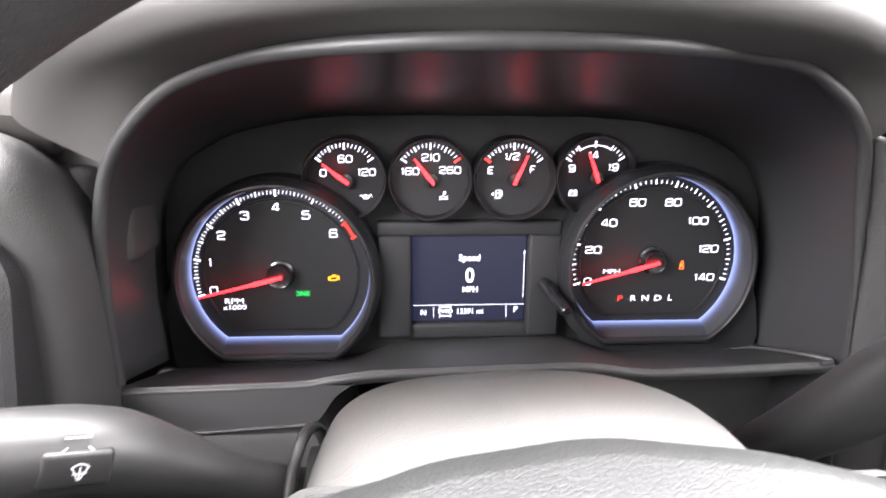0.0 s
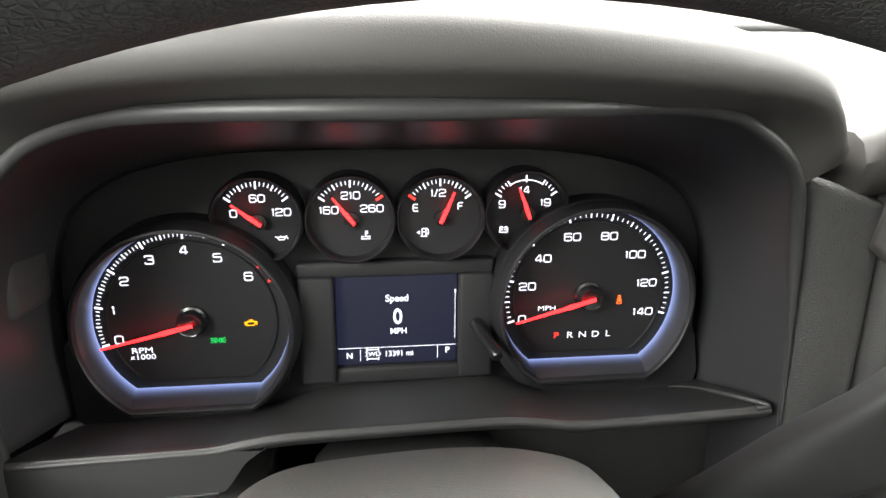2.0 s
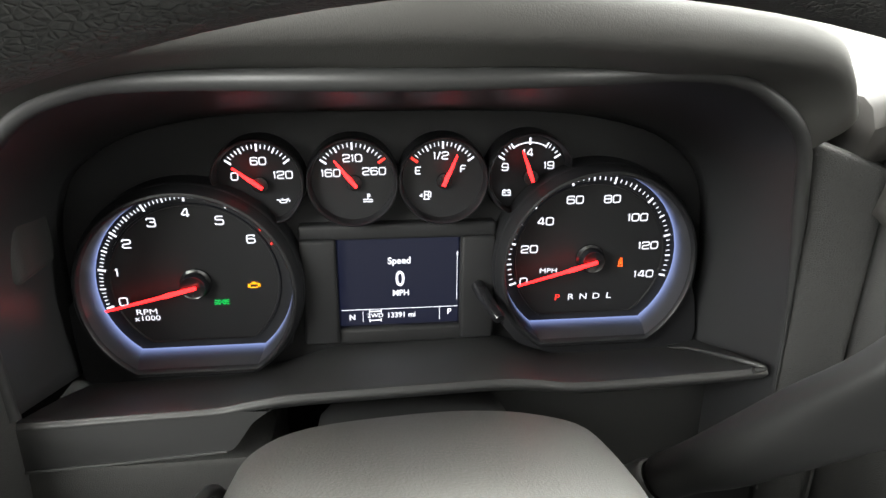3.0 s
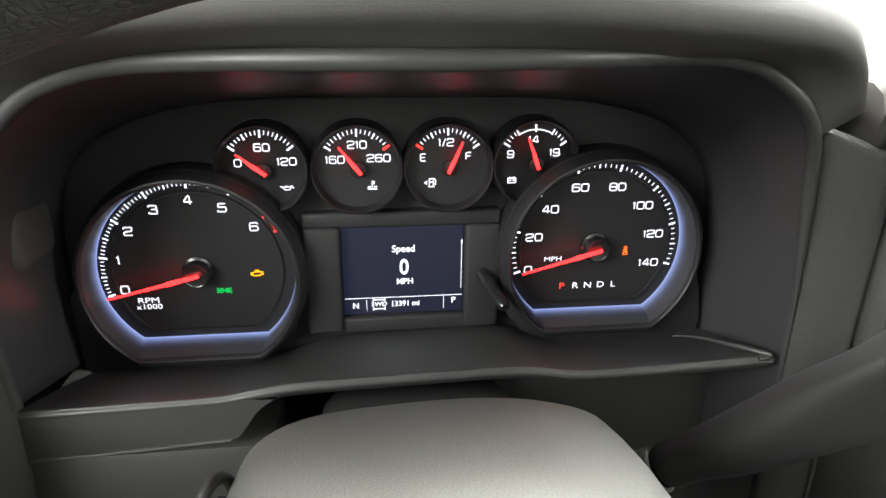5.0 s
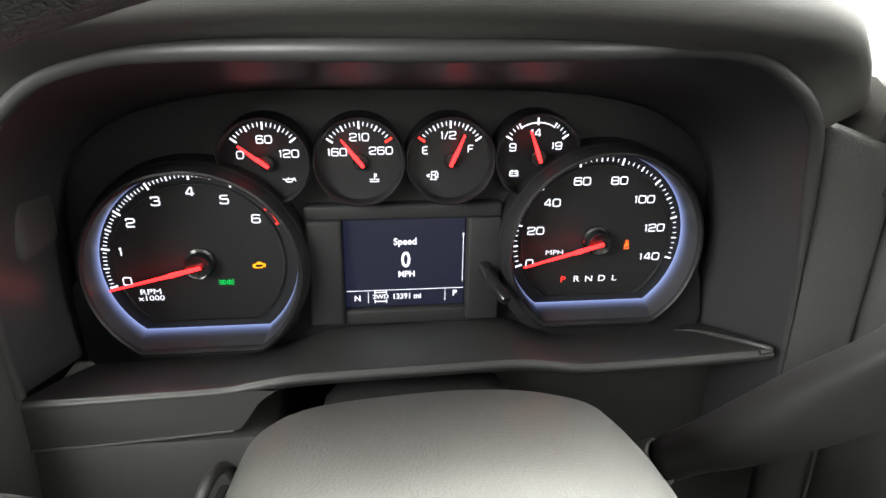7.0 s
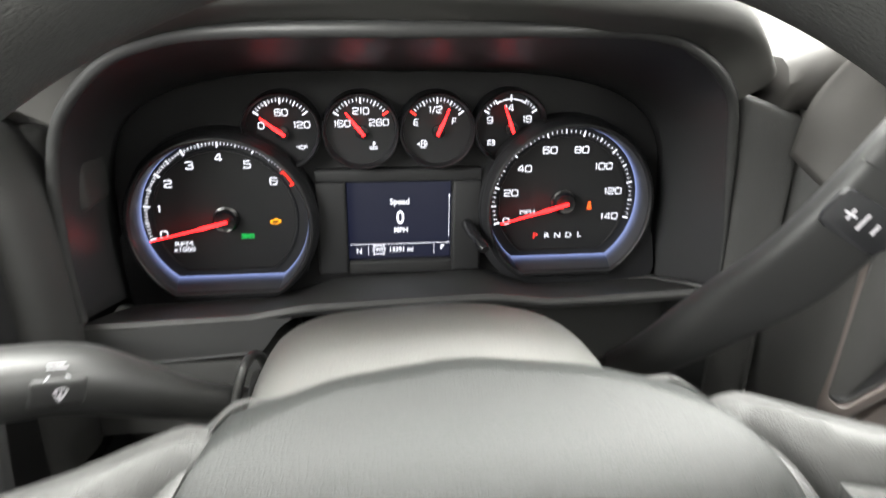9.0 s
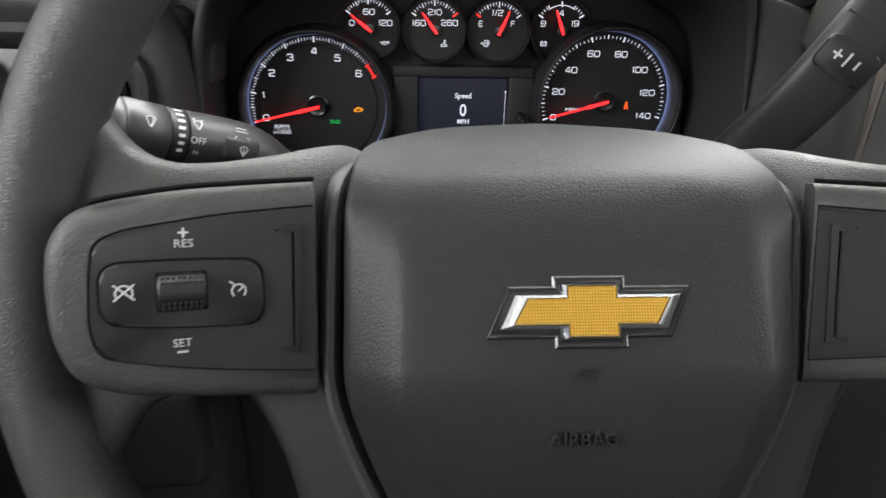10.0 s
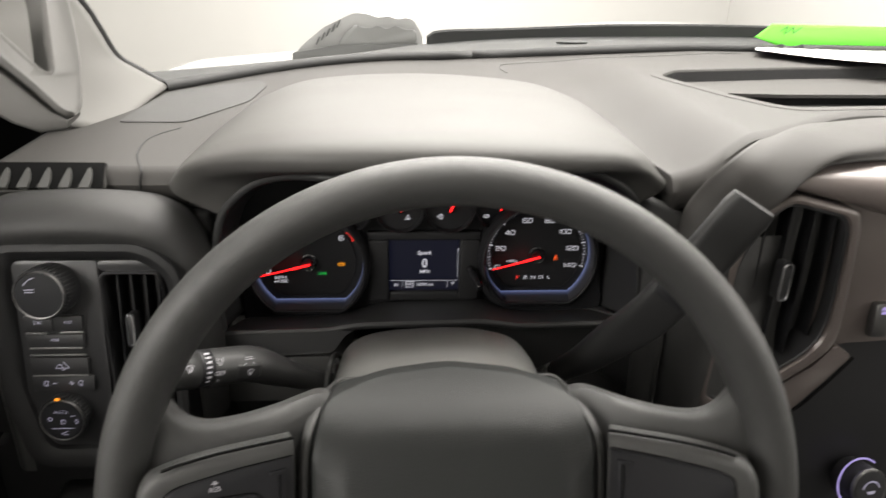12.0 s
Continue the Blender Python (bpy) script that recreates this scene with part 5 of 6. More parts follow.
# cruise buttons on one spoke, a blank plate on the other
SO = [(0.0015, 0.0395), (0.0015, 0.0405), (-0.0010, 0.0404), (-0.038, 0.0380), (-0.0554, 0.0356), (-0.0700, 0.0315), (-0.0758, 0.0225), (-0.0768, 0.0089), (-0.0757, -0.0060), (-0.0710, -0.0180), (-0.0607, -0.0240), (-0.0391, -0.0278), (-0.0010, -0.0324), (0.0015, -0.0325), (0.0015, -0.0315)]
SI = [(0.0005, 0.0314), (0.0005, 0.0324), (-0.0010, 0.0323), (-0.0286, 0.0301), (-0.0560, 0.0260), (-0.0632, 0.0225), (-0.0646, 0.0119), (-0.0651, -0.0029), (-0.0625, -0.0112), (-0.0480, -0.0149), (-0.0294, -0.0183), (-0.0010, -0.0220), (0.0005, -0.0222), (0.0005, -0.0212)]
SB = [(-0.0622, 0.0165), (-0.0401, 0.0168), (-0.0165, 0.0160), (-0.0162, -0.0043), (-0.0405, -0.0034), (-0.0622, -0.0012)]


def switch_frame(f):
    """The raised border of a spoke switch, open towards the hub."""
    out = []
    for d, z in ((0.0, -0.014), (0.0, -0.0050), (0.0010, -0.0022), (0.0028, -0.0006), (0.0055, 0.0)):
        out.append([(x, y, z) for x, y in rounded(f([(x + d * (1 if x < -0.01 else 0), 0.006 + (y - 0.006) * (1 - d / 0.032)) for x, y in SO]), 0.007)])
    return loft(out, True, False, True)


for sgn in (-1, 1):
    def f(poly):
        return poly if sgn < 0 else [(-x, y) for x, y in reversed(poly)]
    TM = pose(-0.090 if sgn < 0 else 0.0855, 0, 0.0015, 0, -20 * sgn, 0)

    def tpart(name, bm, mat, parent=None, label=""):
        bm.transform(TM)
        return wpart(name, bm, mat, parent, label)
    tpart("switch_frame", switch_frame(f), M_RIM, None, "grained frame round the spoke switches")
    tpart("spoke_joint", tube(spline([(x * -sgn, y, -0.0022) for x, y in ((0.0015, 0.0414), (-0.020, 0.0402), (-0.038, 0.0389), (-0.0554, 0.0364), (-0.0640, 0.0345))], 16), 0.0009, 8), M_GAP, None, "dark joint between spoke and switch frame")
    tpart("switch_gap", prism(rounded(f([(x * 1.012, 0.005 + (y - 0.005) * 1.025) for x, y in SI]), 0.0065), -0.008, 0.0003), M_GAP)
    plate = tpart("switch_plate", prism(rounded(f(SI), 0.006), -0.006, 0.0012, 0.0009), M_SWITCH, None, "smooth black cruise switch plate" if sgn < 0 else "smooth black blank switch plate")
    tpart("edge_rib", prism(rounded(f([(-0.0120, 0.0262), (-0.0036, 0.0270), (-0.0042, -0.0158), (-0.0110, -0.0148), (-0.0108, -0.0134), (-0.0064, -0.0138), (-0.0060, 0.0250), (-0.0118, 0.0246)]), 0.0008), 0.0, 0.0024, 0.0008), M_SWITCH, plate)
    if sgn < 0:
        tpart("rocker_groove", prism(rounded([(-0.0394 + (x + 0.0394) * 1.03, 0.0063 + (y - 0.0063) * 1.07) for x, y in SB], 0.0068), 0.0, 0.0016), M_GAP, plate)
        tpart("rocker", prism(rounded(SB, 0.0062), 0.0, 0.0030, 0.0010), M_SWITCH, plate, "smooth black rocker")
        tpart("roller_slot", rbox((-0.0401, 0.0076, 0.0022), (0.0150, 0.0125, 0.0022), 0.0008), M_GAP, plate)
        roller = tpart("thumb_roller", tube([(-0.0469, 0.0076, 0.0010), (-0.0462, 0.0076, 0.0010), (-0.0340, 0.0076, 0.0010), (-0.0333, 0.0076, 0.0010)], [0.0050, 0.0057, 0.0057, 0.0050], 28, 1.0, (0, 1, 0)), M_SWITCH, plate, "knurled thumb roller")
        for i in range(8):
            for j in range(9):
                if 3 <= j <= 5:
                    continue
                a = radians(25 + 130 * j / 8)
                tpart("knurl", rbox((-0.0454 + 0.00152 * i, 0.0076 + 0.0058 * math.cos(a), 0.0010 + 0.0058 * math.sin(a)), (0.0008, 0.0007, 0.0006), 0), M_SWITCH, roller)
        tm = pose(0, 0, 0.0014)
        tpart("legend", join(lettering("RES", 0.0036, tm @ pose(-0.0391, 0.0218, 0), 1.0), strokes([(-0.0403, 0.0252, -0.0379, 0.0252), (-0.0391, 0.0240, -0.0391, 0.0264)], 0.0006, tm)), M_PRINT, plate)
        tpart("legend", join(lettering("SET", 0.0036, tm @ pose(-0.0405, -0.0088, 0), 1.0), strokes([(-0.0418, -0.0115, -0.0392, -0.0115)], 0.0006, tm)), M_PRINT, plate)
        tm = pose(0, 0, 0.0032)
        tpart("cruise_symbol", strokes([*arc(-0.0237, 0.0066, 0.0021, -40, 220, 10), (-0.0237, 0.0066, -0.0225, 0.0078), (-0.0262, 0.0096, -0.0252, 0.0088)], 0.0005, tm), M_PRINT, plate)
        tpart("cancel_symbol", strokes([*arc(-0.0558, 0.0080, 0.0023, -30, 210, 10), (-0.0584, 0.0104, -0.0532, 0.0060), (-0.0584, 0.0060, -0.0532, 0.0104)], 0.0005, tm), M_PRINT, plate)

# ---- steering column ---------------------------------------------------
column = thing("steering_column", "smooth grey steering column shroud", "steering column", pose(0.055, 0.25, 1.32))
CD = Vector((0, -math.cos(radians(TILT_W)), math.sin(radians(TILT_W))))


def shroud_section(o, k, drop=0.0):
    prof = [(-0.086, -0.100), (-0.092, -0.070), (-0.0905, -0.045), (-0.086, -0.028), (-0.076, -0.013), (-0.056, -0.0035), (-0.020, 0.000), (0.010, 0.0003), (0.035, -0.003), (0.058, -0.012), (0.074, -0.033), (0.083, -0.060), (0.080, -0.100)]
    return [(o[0] + x * k, o[1], o[2] + z - drop) for x, z in [(p.x, p.y) for p in spline([(a, b, 0) for a, b in prof], 52)]]


crest = Vector((0.062, 0.246, 1.3942))
secs = [shroud_section(crest + Vector((0, 0.018, 0)), 0.90, 0.030), shroud_section(crest + Vector((0, 0.012, 0)), 0.955, 0.012), shroud_section(crest + Vector((0, 0.006, 0)), 0.985, 0.004), shroud_section(crest, 1.0)]
secs += [shroud_section(crest + CD * (0.02 * k) - Vector((0.0006 * k, 0, 0.0008 * k - 0.0052 * math.sin(math.pi * min(1.0, k / 5.0)))), 1.0 - 0.018 * k, 0.0) for k in range(1, 7)]
part("column_shroud", loft(secs, False), M_SHROUD, column, "smooth grey column shroud")
part("column_core", rbox((0.055, 0.26, 1.31), (0.11, 0.20, 0.10), 0.02, 3, pose(0, 0, 0, -TILT_W)), M_DARK, column)
part("stalk_collar", tube([(-0.026 + 0.004 * math.cos(a), 0.214 + 0.019 * math.cos(a), 1.364 + 0.023 * math.sin(a)) for a in [2 * math.pi * k / 32 for k in range(33)]], 0.0022, 10, 1.0, (1, 0, 0)), M_STALK, column, "rounded lip of the stalk opening")
part("stalk_opening", revolve([(0.0185, 0), (0.0185, 0.003), (0.0001, 0.0032)], 32, Matrix.Translation((-0.0225, 0.214, 1.360)) @ pose(0, 0, 0, 0, -90, 0)), M_DARK, column)

# wiper and indicator stalk
stalk = thing("indicator_stalk", "grey wiper and indicator stalk with white printed symbols", "stalk", pose(-0.02, 0.18, 1.39))
SA, SE = Vector((-0.070, 0.1755, 1.4085)), Vector((-0.1115, 0.1385, 1.4265))
sd = (SE - SA).normalized()
SA = SA + sd * 0.0105 - Vector((0, 0, 0.0015))
part("stalk_arm", tube(spline([(-0.010, 0.222, 1.357), (-0.030, 0.208, 1.368), (-0.050, 0.193, 1.384), (-0.064, 0.182, 1.397), tuple(SA), tuple(SA + sd * 0.0315)], 30), [0.0080 + 0.0044 * smooth01(0.25, 0.80, k / 30) for k in range(31)], 24), M_STALK, stalk)
part("twist_band", tube([SA + sd * 0.0317, SA + sd * 0.0330, SA + sd * 0.0380, SA + sd * 0.0395], [0.0116, 0.0121, 0.0122, 0.0118], 28), M_SWITCH, stalk, "black ringed wiper selector")
part("twist_grip", tube([SA + sd * 0.0397, SA + sd * 0.0405, SA + sd * 0.0555, SA + sd * 0.0563, SA + sd * 0.0580], [0.0118, 0.0124, 0.0126, 0.0121, 0.0122], 28), M_STALK, stalk, "grey wiper twist grip")
part("end_cap", tube([SA + sd * 0.0582, SA + sd * 0.0590, SA + sd * 0.0630, SA + sd * 0.0650], [0.0122, 0.0125, 0.0122, 0.0105], 28), M_SMOOTH, stalk, "grey end cap")
sx = -sd


def on_stalk(along, round_deg, r=0.0127):
    """A pose on the stalk's skin: x back along the arm, z outwards."""
    a = radians(round_deg)
    zz = Vector((0, -math.cos(radians(58)), math.sin(radians(58))))
    zz = (zz - sd * zz.dot(sd)).normalized()
    yy = zz.cross(sx).normalized()
    zz, yy = zz * math.cos(a) + yy * math.sin(a), yy * math.cos(a) - zz * math.sin(a)
    o = SA + sd * along + zz * r
    return Matrix(((sx.x, yy.x, zz.x, o.x), (sx.y, yy.y, zz.y, o.y), (sx.z, yy.z, zz.z, o.z), (0, 0, 0, 1)))


e = 0.0013
part("wiper_symbol", strokes([*arc(0, -0.5 * e, 2.4 * e, 50, 130, 6), (-1.6 * e, 1.3 * e, -0.3 * e, -1.4 * e), (1.6 * e, 1.3 * e, 0.3 * e, -1.4 * e), (0, -1.4 * e, 0.8 * e, 1.4 * e)], 0.00042, on_stalk(0.0490, -36)), M_PRINT, stalk)
for k in range(7):
    part("speed_mark", strokes([(-0.0004 - 0.0001 * (7 - k), 0, 0.0004 + 0.0001 * (7 - k), 0)], 0.0013, on_stalk(0.0357, 10 - 15 * k, 0.0124)), M_PRINT, stalk)
part("wash_symbol", strokes([*arc(0, -0.5 * e, 2.2 * e, 50, 130, 6), (-1.5 * e, 1.2 * e, -0.3 * e, -1.3 * e), (1.5 * e, 1.2 * e, 0.3 * e, -1.3 * e), (-1.6 * e, 2.3 * e, -0.8 * e, 1.5 * e), (1.6 * e, 2.3 * e, 0.8 * e, 1.5 * e)], 0.00042, on_stalk(0.0285, -24, 0.0126)), M_PRINT, stalk)
part("legend", join(lettering("OFF", 0.0042, on_stalk(0.0285, -55, 0.0127)), lettering("1x", 0.0030, on_stalk(0.0288, -78, 0.0127))), M_PRINT, stalk)
part("indicator_symbol", strokes([(-2.6 * e, 0, -0.6 * e, 0), (-2.8 * e, 0, -1.8 * e, 0.9 * e), (-2.8 * e, 0, -1.8 * e, -0.9 * e), (0.6 * e, 0, 2.6 * e, 0), (2.8 * e, 0, 1.8 * e, 0.9 * e), (2.8 * e, 0, 1.8 * e, -0.9 * e), (-2 * e, 2.6 * e, 2 * e, 2.6 * e), (-2 * e, 3.5 * e, 1.4 * e, 3.5 * e)], 0.00036, on_stalk(0.0080, -38, 0.0130) @ Matrix.Scale(1.15, 4)), M_PRINT, stalk)
button = part("wash_button", rbox(None, (0.0180, 0.0100, 0.0044), 0.0016, 3, on_stalk(0.0075, -58, 0.0108)), M_LEVER, stalk, "dark washer button")
part("washer_symbol", strokes([*arc(0, -0.3 * e, 1.8 * e, 40, 140, 6), (-1.3 * e, 0.9 * e, -0.2 * e, -1.2 * e), (1.3 * e, 0.9 * e, 0.2 * e, -1.2 * e), (0, -1.2 * e, 0, 0.8 * e), (-1 * e, -0.2 * e, 1 * e, -0.2 * e)], 0.00036, on_stalk(0.0070, -60, 0.0131) @ Matrix.Scale(1.15, 4)), M_PRINT, button)

# gear lever
lever = thing("gear_lever", "dark column gear lever with a plus and minus button", "gear lever", pose(0.14, 0.26, 1.34))
lp0 = spline([(0.1640, 0.2650, 1.3370), (0.1730, 0.2570, 1.3490), (0.1835, 0.2450, 1.3645), (0.1968, 0.2205, 1.3968), (0.2105, 0.200, 1.4255), (0.2265, 0.188, 1.4585), (0.2455, 0.182, 1.493), (0.2620, 0.1775, 1.5230)], 30)
lx = Vector((0.80, -0.38, -0.46)).normalized()
lr = [0.0108 + 0.0056 * smooth01(0.10, 0.50, k / 30) - (0.0022 if k == 0 else 0.0012 if k == 30 else 0) for k in range(31)]
lever_loops = []
for i, p in enumerate(lp0):
    d = (lp0[min(i + 1, 30)] - lp0[max(i - 1, 0)]).normalized()
    s = (lx - d * lx.dot(d)).normalized()
    u = d.cross(s)
    fl = 1.0 - 0.48 * smooth01(0.24, 0.55, i / 30)
    ex = 1.0 - 0.55 * smooth01(0.28, 0.60, i / 30)
    lever_loops.append([p + s * lr[i] * math.copysign(abs(math.cos(a)) ** ex, math.cos(a)) + u * lr[i] * fl * math.copysign(abs(math.sin(a)) ** ex, math.sin(a)) for a in [2 * math.pi * k / 24 for k in range(24)]])
part("lever_arm", loft(lever_loops, True, True, True), M_LEVER, lever, "smooth dark lever arm")
ROOT = (lp0[0] - lp0[3]).normalized()
part("lever_socket", tube([lp0[0] + ROOT * d for d in (0.0008, 0.0012, 0.0024, 0.0060, 0.0300)], [0.0088, 0.0102, 0.0112, 0.0114, 0.0116], 28), M_RIM, lever, "short grey socket at the lever's root")
part("socket_joint", tube([lp0[0] + ROOT * 0.0016, lp0[0] - ROOT * 0.0006], 0.0093, 28), M_GAP, lever)
ld = (lp0[24] - lp0[20]).normalized()
lxx = (lx - ld * lx.dot(ld)).normalized()
ln = lxx.cross(ld).normalized()
if ln.y > 0:
    ln = -ln
lyy = ln.cross(lxx)


def on_lever(p, off):
    o = Vector(p) + ln * off
    return Matrix(((lxx.x, lyy.x, ln.x, o.x), (lxx.y, lyy.y, ln.y, o.y), (lxx.z, lyy.z, ln.z, o.z), (0, 0, 0, 1)))


BP = lp0[21]
btn = part("shift_button", prism(rounded([(-0.0140, -0.0095), (0.0140, -0.0095), (0.0140, 0.0085), (-0.0140, 0.0085)], 0.005), 0, 0.0028, 0.0013, on_lever(BP, 0.0078)), M_SWITCH, lever, "black plus and minus shift button")
part("shift_symbol", strokes([(-0.0075, 0, -0.0035, 0), (-0.0055, -0.002, -0.0055, 0.002), (0.0, -0.0032, 0.0, 0.0032), (0.0055, -0.0018, 0.0055, 0.0018)], 0.0011, on_lever(BP, 0.0108), 0.0003), M_PRINT, btn)
part("lever_seam", rbox(None, (0.0312, 0.0008, 0.0175), 0, 1, on_lever(lp0[23], 0.0)), M_DARK, lever)

# ---- light and drive switches ------------------------------------------
PM = pose(-0.25, 0.262, 1.394, 81.2)
panel = thing("switch_panel", "dark switch panel with two knobs, buttons and an air vent", "switch panel", PM)


def spart(name, bm, mat, parent=None, label=""):
    return part(name, bm, mat, parent or panel, label, world=False)


PO = rounded([(-0.049, 0.067), (0.074, 0.067), (0.100, 0.045), (0.098, -0.128), (-0.034, -0.128), (-0.051, -0.060)], 0.020, 8)
PI = rounded([(-0.036, 0.055), (0.066, 0.055), (0.089, 0.038), (0.088, -0.109), (-0.020, -0.112), (-0.036, -0.055)], 0.014, 8)
PI2 = rounded([(-0.033, 0.052), (0.065, 0.052), (0.086, 0.036), (0.085, -0.106), (-0.018, -0.109), (-0.033, -0.055)], 0.012, 8)
PMID = [((a[0] + b[0]) / 2, (a[1] + b[1]) / 2) for a, b in zip(PO, PI)]
spart("panel_frame", loft([[(x, y, -0.030) for x, y in PO], [(x, y, -0.002) for x, y in PO], [(x * 0.99, y * 0.99, 0.004) for x, y in PO], [(x, y, 0.0055) for x, y in PMID], [(x, y, 0.002) for x, y in PI], [(x, y, -0.004) for x, y in PI2]]), M_LOWER, None, "rounded dark panel frame")
for x0, x1, y0, y1 in ((-0.033, 0.0335, -0.109, 0.052), (0.0335, 0.0865, 0.0435, 0.052), (0.0335, 0.0865, -0.106, -0.0885)):
    spart("panel_plate", prism(rounded([(x0, y0), (x1, y0), (x1, y1), (x0, y1)], 0.004), -0.010, -0.0015, 0.0004), M_SMOOTH)


def knob(u, v, r, h, label):
    k = spart("knob", revolve([(r * 1.04, -0.002), (r * 1.05, h * 0.45), (r * 1.0, h * 0.80), (r * 0.95, h)], 56, pose(u, v, 0)), M_SMOOTH, None, label)
    spart("knob_ring", revolve([(r * 0.955, h - 0.001), (r * 0.968, h + 0.0006), (r * 0.945, h + 0.0012), (r * 0.905, h + 0.0010), (r * 0.90, h - 0.001)], 56, pose(u, v, 0)), M_SATIN, k, "satin silver ring")
    spart("knob_face", revolve([(r * 0.90, h - 0.002), (r * 0.90, h + 0.0004), (0.0001, h + 0.0006)], 48, pose(u, v, 0)), M_SWITCH, k)
    for i in range(40):
        a = 2 * math.pi * i / 40
        spart("knob_rib", rbox((u + r * 1.02 * math.cos(a), v + r * 1.02 * math.sin(a), h * 0.55), (0.0012, 0.0012, h * 0.7), 0), M_SMOOTH, k)
    return k


k1 = knob(-0.002, 0.030, 0.0200, 0.0205, "ribbed drive selector knob with a silver ring")
spart("knob_symbol", strokes([*arc(-0.004, 0.0335, 0.0115, 100, 150, 6), (-0.014, 0.0355, -0.007, 0.0355), (-0.0135, 0.0335, -0.0075, 0.0335)], 0.0006, pose(0.002, -0.001, 0.0214)), G_SOFT, k1)
k2 = knob(-0.002, -0.080, 0.0185, 0.0110, "ribbed light switch knob with lit symbols")
spart("knob_symbol", join(lettering("AUTO", 0.0040, pose(-0.002, -0.0725, 0.0120)), strokes([*arc(-0.011, -0.0785, 0.0016, 0, 360, 8), *arc(-0.001, -0.081, 0.0018, 0, 360, 8), *arc(0.009, -0.081, 0.0018, -90, 90, 6), (0.009, -0.0828, 0.009, -0.0792), (0.0055, -0.076, 0.0085, -0.076), (-0.010, -0.0868, 0.007, -0.0868), (-0.003, -0.0915, 0.002, -0.0895), (-0.002, -0.0925, 0.002, -0.0925)], 0.00055, pose(0, 0, 0.0120))), G_SOFT, k2)
spart("index_lamp", rbox((-0.004, -0.0615, 0.0112), (0.0035, 0.0020, 0.0016), 0.0004), glow("lit_orange", (1.0, 0.30, 0.02), 1.0), k2, "lit orange index mark")
for (u, v, w, h), txt in (((-0.0165, 0.0005, 0.0225, 0.0130), "2"), ((0.0072, 0.0005, 0.0225, 0.0130), "4"), ((-0.0045, -0.0145, 0.0450, 0.0115), "4")):
    b = spart("push_button", prism(rounded([(u - w / 2, v - h / 2), (u + w / 2, v - h / 2), (u + w / 2, v + h / 2), (u - w / 2, v + h / 2)], 0.0015), -0.002, 0.0022, 0.0009), M_SMOOTH, None, "dark drive mode button")
    spart("button_legend", join(lettering(txt, 0.0042, pose(u - 0.002, v + 0.001, 0.0026), 1.2), strokes([(u + 0.0005, v + 0.0005, u + 0.003, v + 0.0005), (u + 0.0005, v + 0.0018, u + 0.003, v + 0.0018)], 0.00055, pose(0, 0, 0.0026))), G_SOFT, b)
for u0, u1, v in ((-0.0265, -0.010, -0.0075), (0.0, 0.0185, -0.0070), (-0.025, 0.017, -0.0205)):
    spart("button_edge", rbox(((u0 + u1) / 2, v, 0.0022), (u1 - u0, 0.0016, 0.0022), 0.0006), M_EDGE, None, "worn silver button edge")
b = spart("push_button", prism(rounded([(-0.026, -0.0435), (0.0195, -0.0435), (0.0195, -0.0285), (-0.026, -0.0285)], 0.002), -0.002, 0.0030, 0.0012), M_SMOOTH, None, "dark cargo lamp button")
spart("button_legend", strokes([(-0.006, -0.0375, 0.004, -0.0375), (-0.006, -0.0375, -0.004, -0.0345), (-0.004, -0.0345, -0.001, -0.0345), (-0.001, -0.0345, -0.001, -0.0375), (0.002, -0.034, 0.004, -0.0375), (0.0005, -0.0325, 0.002, -0.034), *arc(0.0, -0.038, 0.0012, 180, 360, 4)], 0.00055, pose(0, 0, 0.0032)), G_SOFT, b)
b = spart("push_button", prism(rounded([(-0.026, -0.0580), (0.0225, -0.0580), (0.0225, -0.0450), (-0.026, -0.0450)], 0.002), -0.002, 0.0026, 0.0010), M_SMOOTH, None, "dark dimmer rocker button")
spart("button_legend", strokes([*arc(-0.0150, -0.0510, 0.0022, 60, 300, 8), (-0.0150, -0.0525, -0.0135, -0.0495), (-0.0105, -0.0510, -0.0070, -0.0510), (0.0030, -0.0510, 0.0065, -0.0510), (0.00475, -0.0527, 0.00475, -0.0493), *arc(0.0125, -0.0510, 0.0022, 60, 300, 8), (0.0125, -0.0525, 0.0140, -0.0495)], 0.00055, pose(0, 0, 0.0029)), G_SOFT, b)
for v in (-0.0262, -0.0440):
    spart("button_edge", rbox((-0.003, v, 0.0026), (0.044, 0.0014, 0.002), 0.0005), M_EDGE, None, "silver button edge")


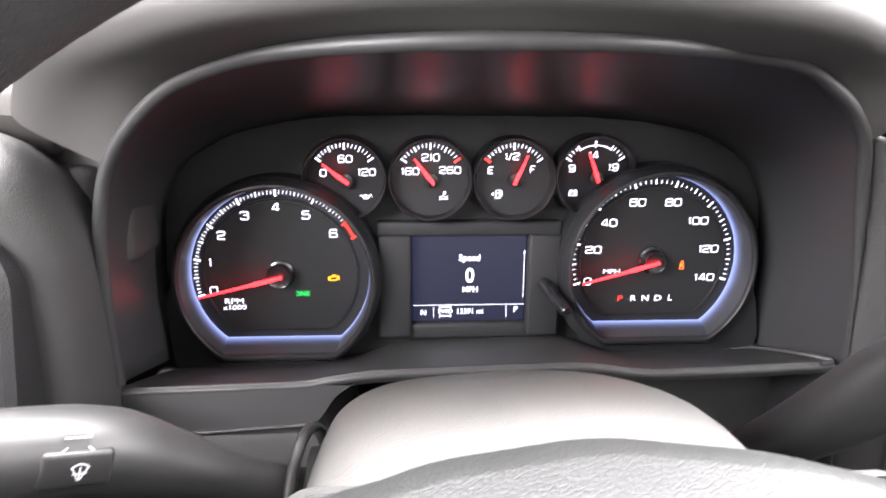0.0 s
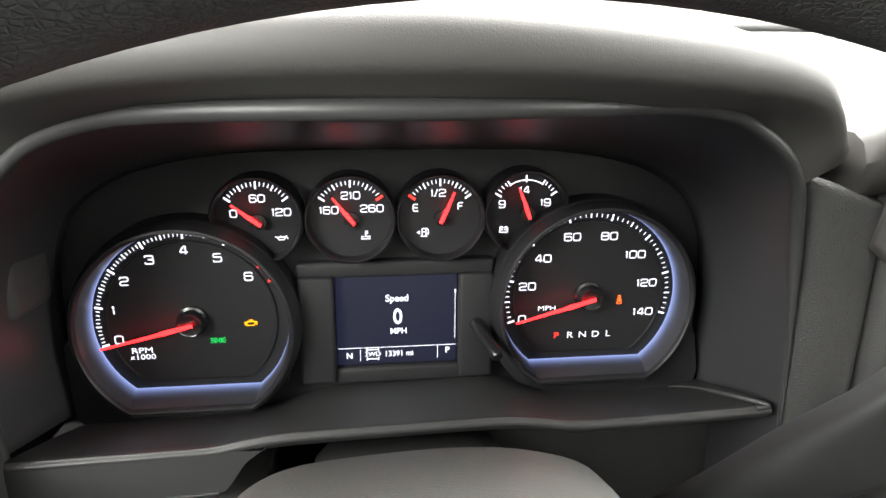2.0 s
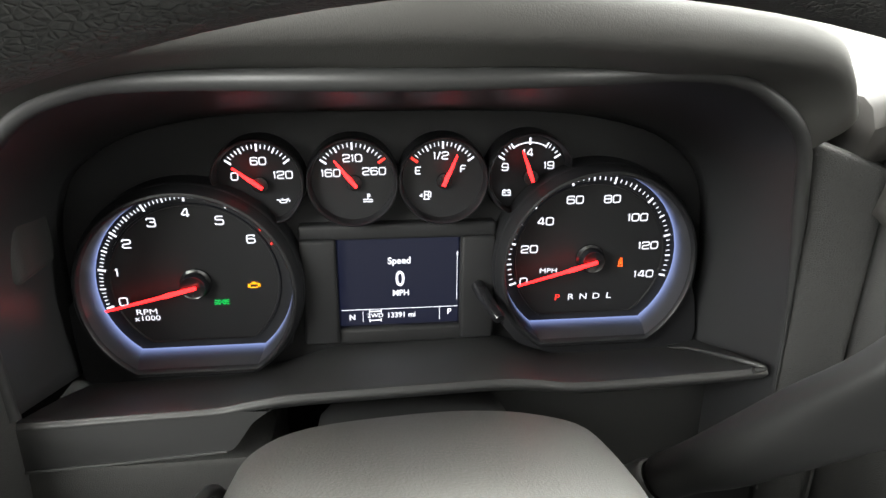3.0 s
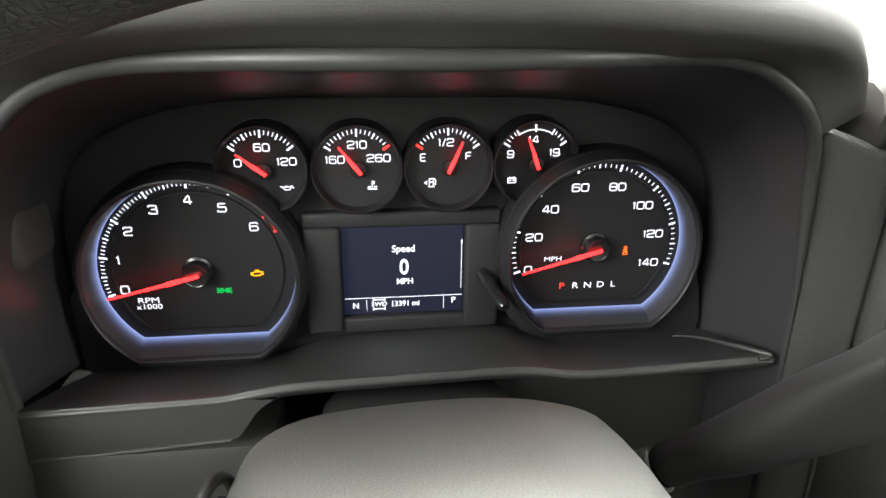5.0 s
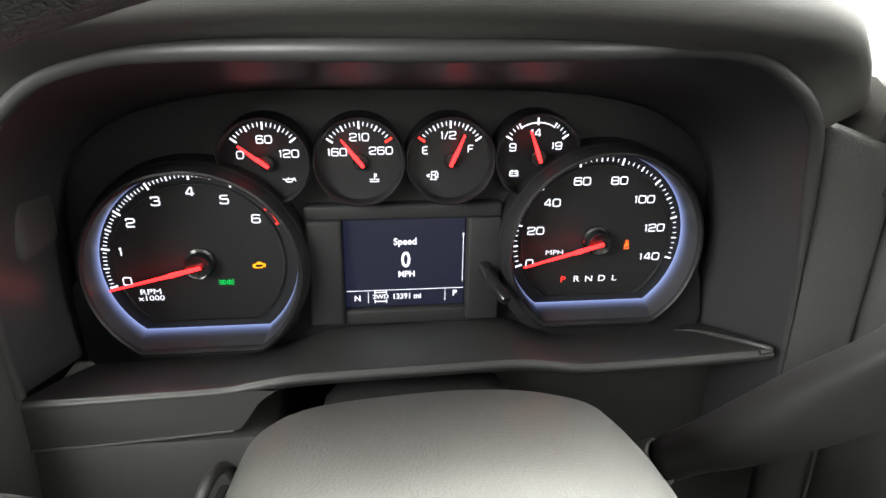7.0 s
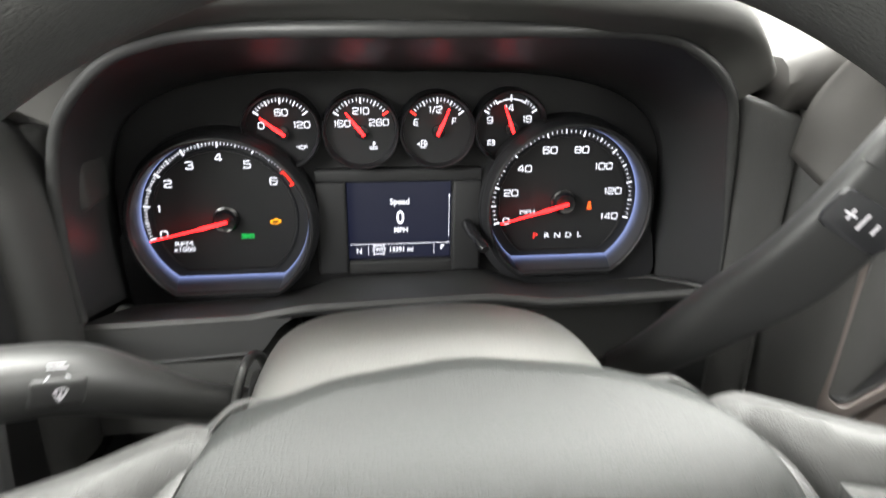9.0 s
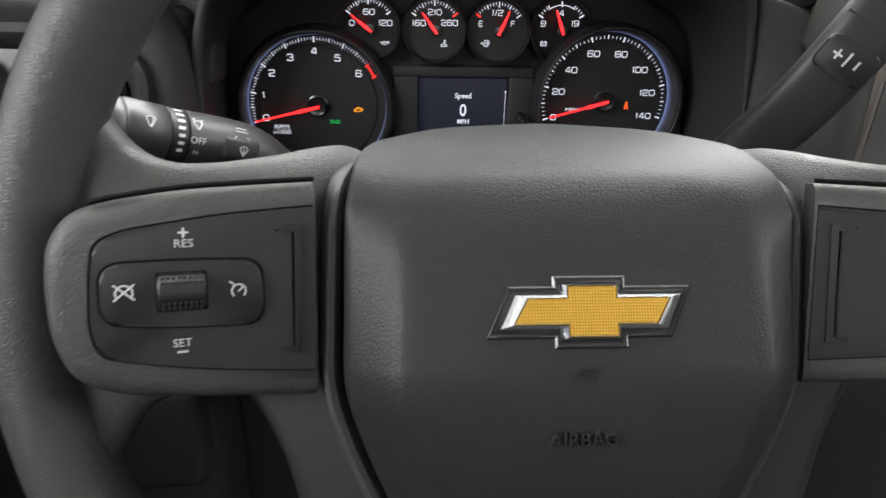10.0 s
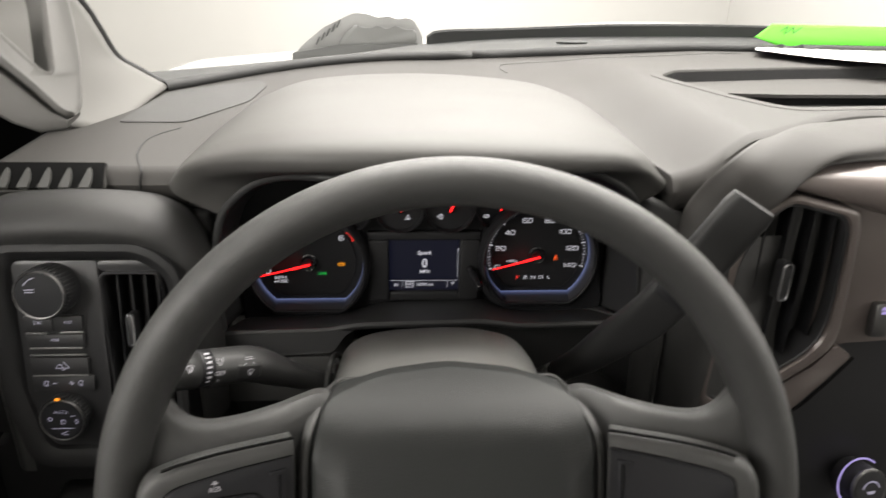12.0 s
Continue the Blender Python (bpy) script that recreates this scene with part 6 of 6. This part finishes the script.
def vent(name, label, m, outline, slats, tab, h=0.05):
    """An outlet with upright blades and a bright thumb tab."""
    v = thing(name, label, "air vent", m)
    xs_, ys_ = [p[0] for p in outline], [p[1] for p in outline]
    part("duct", prism(rounded(outline, 0.006), -0.040, -0.030), M_DARK, v, world=False)
    o2 = rounded(outline, 0.008)
    cx, cy = sum(xs_) / len(xs_), sum(ys_) / len(ys_)
    part("vent_frame", loft([[(x, y, -0.035) for x, y in o2], [(x, y, 0.0015) for x, y in o2], [(cx + (x - cx) * 1.03, cy + (y - cy) * 1.02, 0.0025) for x, y in o2], [(cx + (x - cx) * 1.07, cy + (y - cy) * 1.045, 0.0010) for x, y in o2], [(cx + (x - cx) * 1.08, cy + (y - cy) * 1.05, -0.006) for x, y in o2]]), M_SMOOTH, v, "dark vent frame", world=False)
    for x, y0, y1 in slats:
        part("vent_blade", rbox((x, (y0 + y1) / 2, -0.014), (0.0016, y1 - y0, 0.018), 0.0007, 2), M_VENT, v, world=False)
    tx, ty, tw, th = tab
    oval = rounded([(tx - tw / 2, ty - th / 2), (tx + tw / 2, ty - th / 2), (tx + tw / 2, ty + th / 2), (tx - tw / 2, ty + th / 2)], tw * 0.45, 6)
    t = part("thumb_tab", prism(oval, -0.006, 0.0050, 0.0012), M_SMOOTH, v, "thumb tab with chrome edge", world=False)
    cores = [[(tx + (x - tx) * k, ty + (y - ty) * (1 - (1 - k) * tw / th), z) for x, y in oval] for k, z in ((1.0, 0.0046), (0.95, 0.0062), (0.60, 0.0064), (0.50, 0.0046))]
    part("chrome_rim", loft(cores), M_CHROME, t, world=False)
    return v


vent("side_air_vent", "black air vent with upright blades and chrome tab", PM, [(0.036, 0.041), (0.080, 0.041), (0.0835, 0.030), (0.082, -0.085), (0.040, -0.085)], [(0.046, -0.083, 0.039), (0.057, -0.083, 0.039), (0.068, -0.083, 0.039), (0.078, -0.083, 0.036)], (0.0575, -0.005, 0.0065, 0.028))

# ---- centre vent and controls ------------------------------------------
VM = pose(0.365, 0.272, 1.41, 90, 0, 0)
VENT_IN = [(-0.053, -0.100), (-0.047, 0.030), (-0.032, 0.068), (-0.0135, 0.0823), (0.034, 0.0708), (0.0405, 0.058), (0.0434, -0.005), (0.0425, -0.032), (0.038, -0.0475), (0.0255, -0.0627), (0.008, -0.0757), (-0.040, -0.108)]
VENT_OUT = [(-0.063, -0.112), (-0.057, 0.034), (-0.040, 0.078), (-0.011, 0.0920), (0.0484, 0.0773), (0.0535, 0.062), (0.0584, 0.0), (0.0605, -0.042), (0.0569, -0.0573), (0.0394, -0.0751), (0.016, -0.0931), (-0.045, -0.128)]
centre_vent = vent("centre_air_vent", "black centre air vent with chrome tab in bronze trim", VM, VENT_IN, [(-0.027, -0.088, 0.066), (-0.006, -0.080, 0.078), (0.015, -0.066, 0.074), (0.034, -0.046, 0.068)], (-0.006, 0.013, 0.0105, 0.036))
va, vb = rounded(VENT_IN, 0.008), rounded(VENT_OUT, 0.008)


def between(f, z):
    return [(a[0] + (b[0] - a[0]) * f, a[1] + (b[1] - a[1]) * f, z) for a, b in zip(va, vb)]


part("vent_surround", loft([between(0.22, -0.010), between(0.22, 0.0010), between(0.32, 0.0036), between(0.60, 0.0040), between(0.90, 0.0022), between(1.0, 0.0), between(1.04, -0.016)]), M_BRONZE, centre_vent, "glossy bronze surround of the vent", world=False)
knob_thing = thing("climate_knob", "dark climate knob with violet lit ring and orange mark", "knob", pose(0.497, 0.288, 1.187, 75, 0, 8))
part("knob_body", revolve([(0.022, -0.004), (0.0215, 0.010), (0.020, 0.022), (0.018, 0.0245), (0.0001, 0.025)], 48), M_SMOOTH, knob_thing, world=False)
part("knob_ring", revolve([(0.0205, 0.0205), (0.0209, 0.0225), (0.0196, 0.0242), (0.0188, 0.0238)], 48), M_SATIN, knob_thing, "satin ring", world=False)
part("lit_arc", strokes(arc(0, 0, 0.0262, 50, 222, 24), 0.0018, pose(0, 0, 0.011), 0.0006), G_VIOLET, knob_thing, "violet lit arc", world=False)
part("knob_symbol", strokes([*arc(0, -0.002, 0.010, 20, 160, 10), (-0.004, -0.003, 0.004, -0.003), (-0.003, -0.0045, 0.003, -0.0045)], 0.0016, pose(0, 0, 0.0253)), G_SOFT, knob_thing, world=False)
part("index_lamp", rbox((-0.0165, -0.010, 0.022), (0.0035, 0.0035, 0.003), 0.0008), glow("lit_orange_mark", (1.0, 0.30, 0.02), 1.0), knob_thing, "lit orange mark", world=False)
stack_button = thing("stack_button", "small silver-edged centre stack button with lit symbol", "button", pose(0.471, 0.279, 1.3794, 84))
part("button_body", rbox((0, 0, 0), (0.026, 0.034, 0.010), 0.003), M_SATIN, stack_button, world=False)
part("button_symbol", strokes([(-0.006, 0.012, 0.004, 0.012), (-0.006, 0.008, 0.002, 0.008)], 0.003, pose(0, 0, 0.0052)), G_VIOLET, stack_button, world=False)
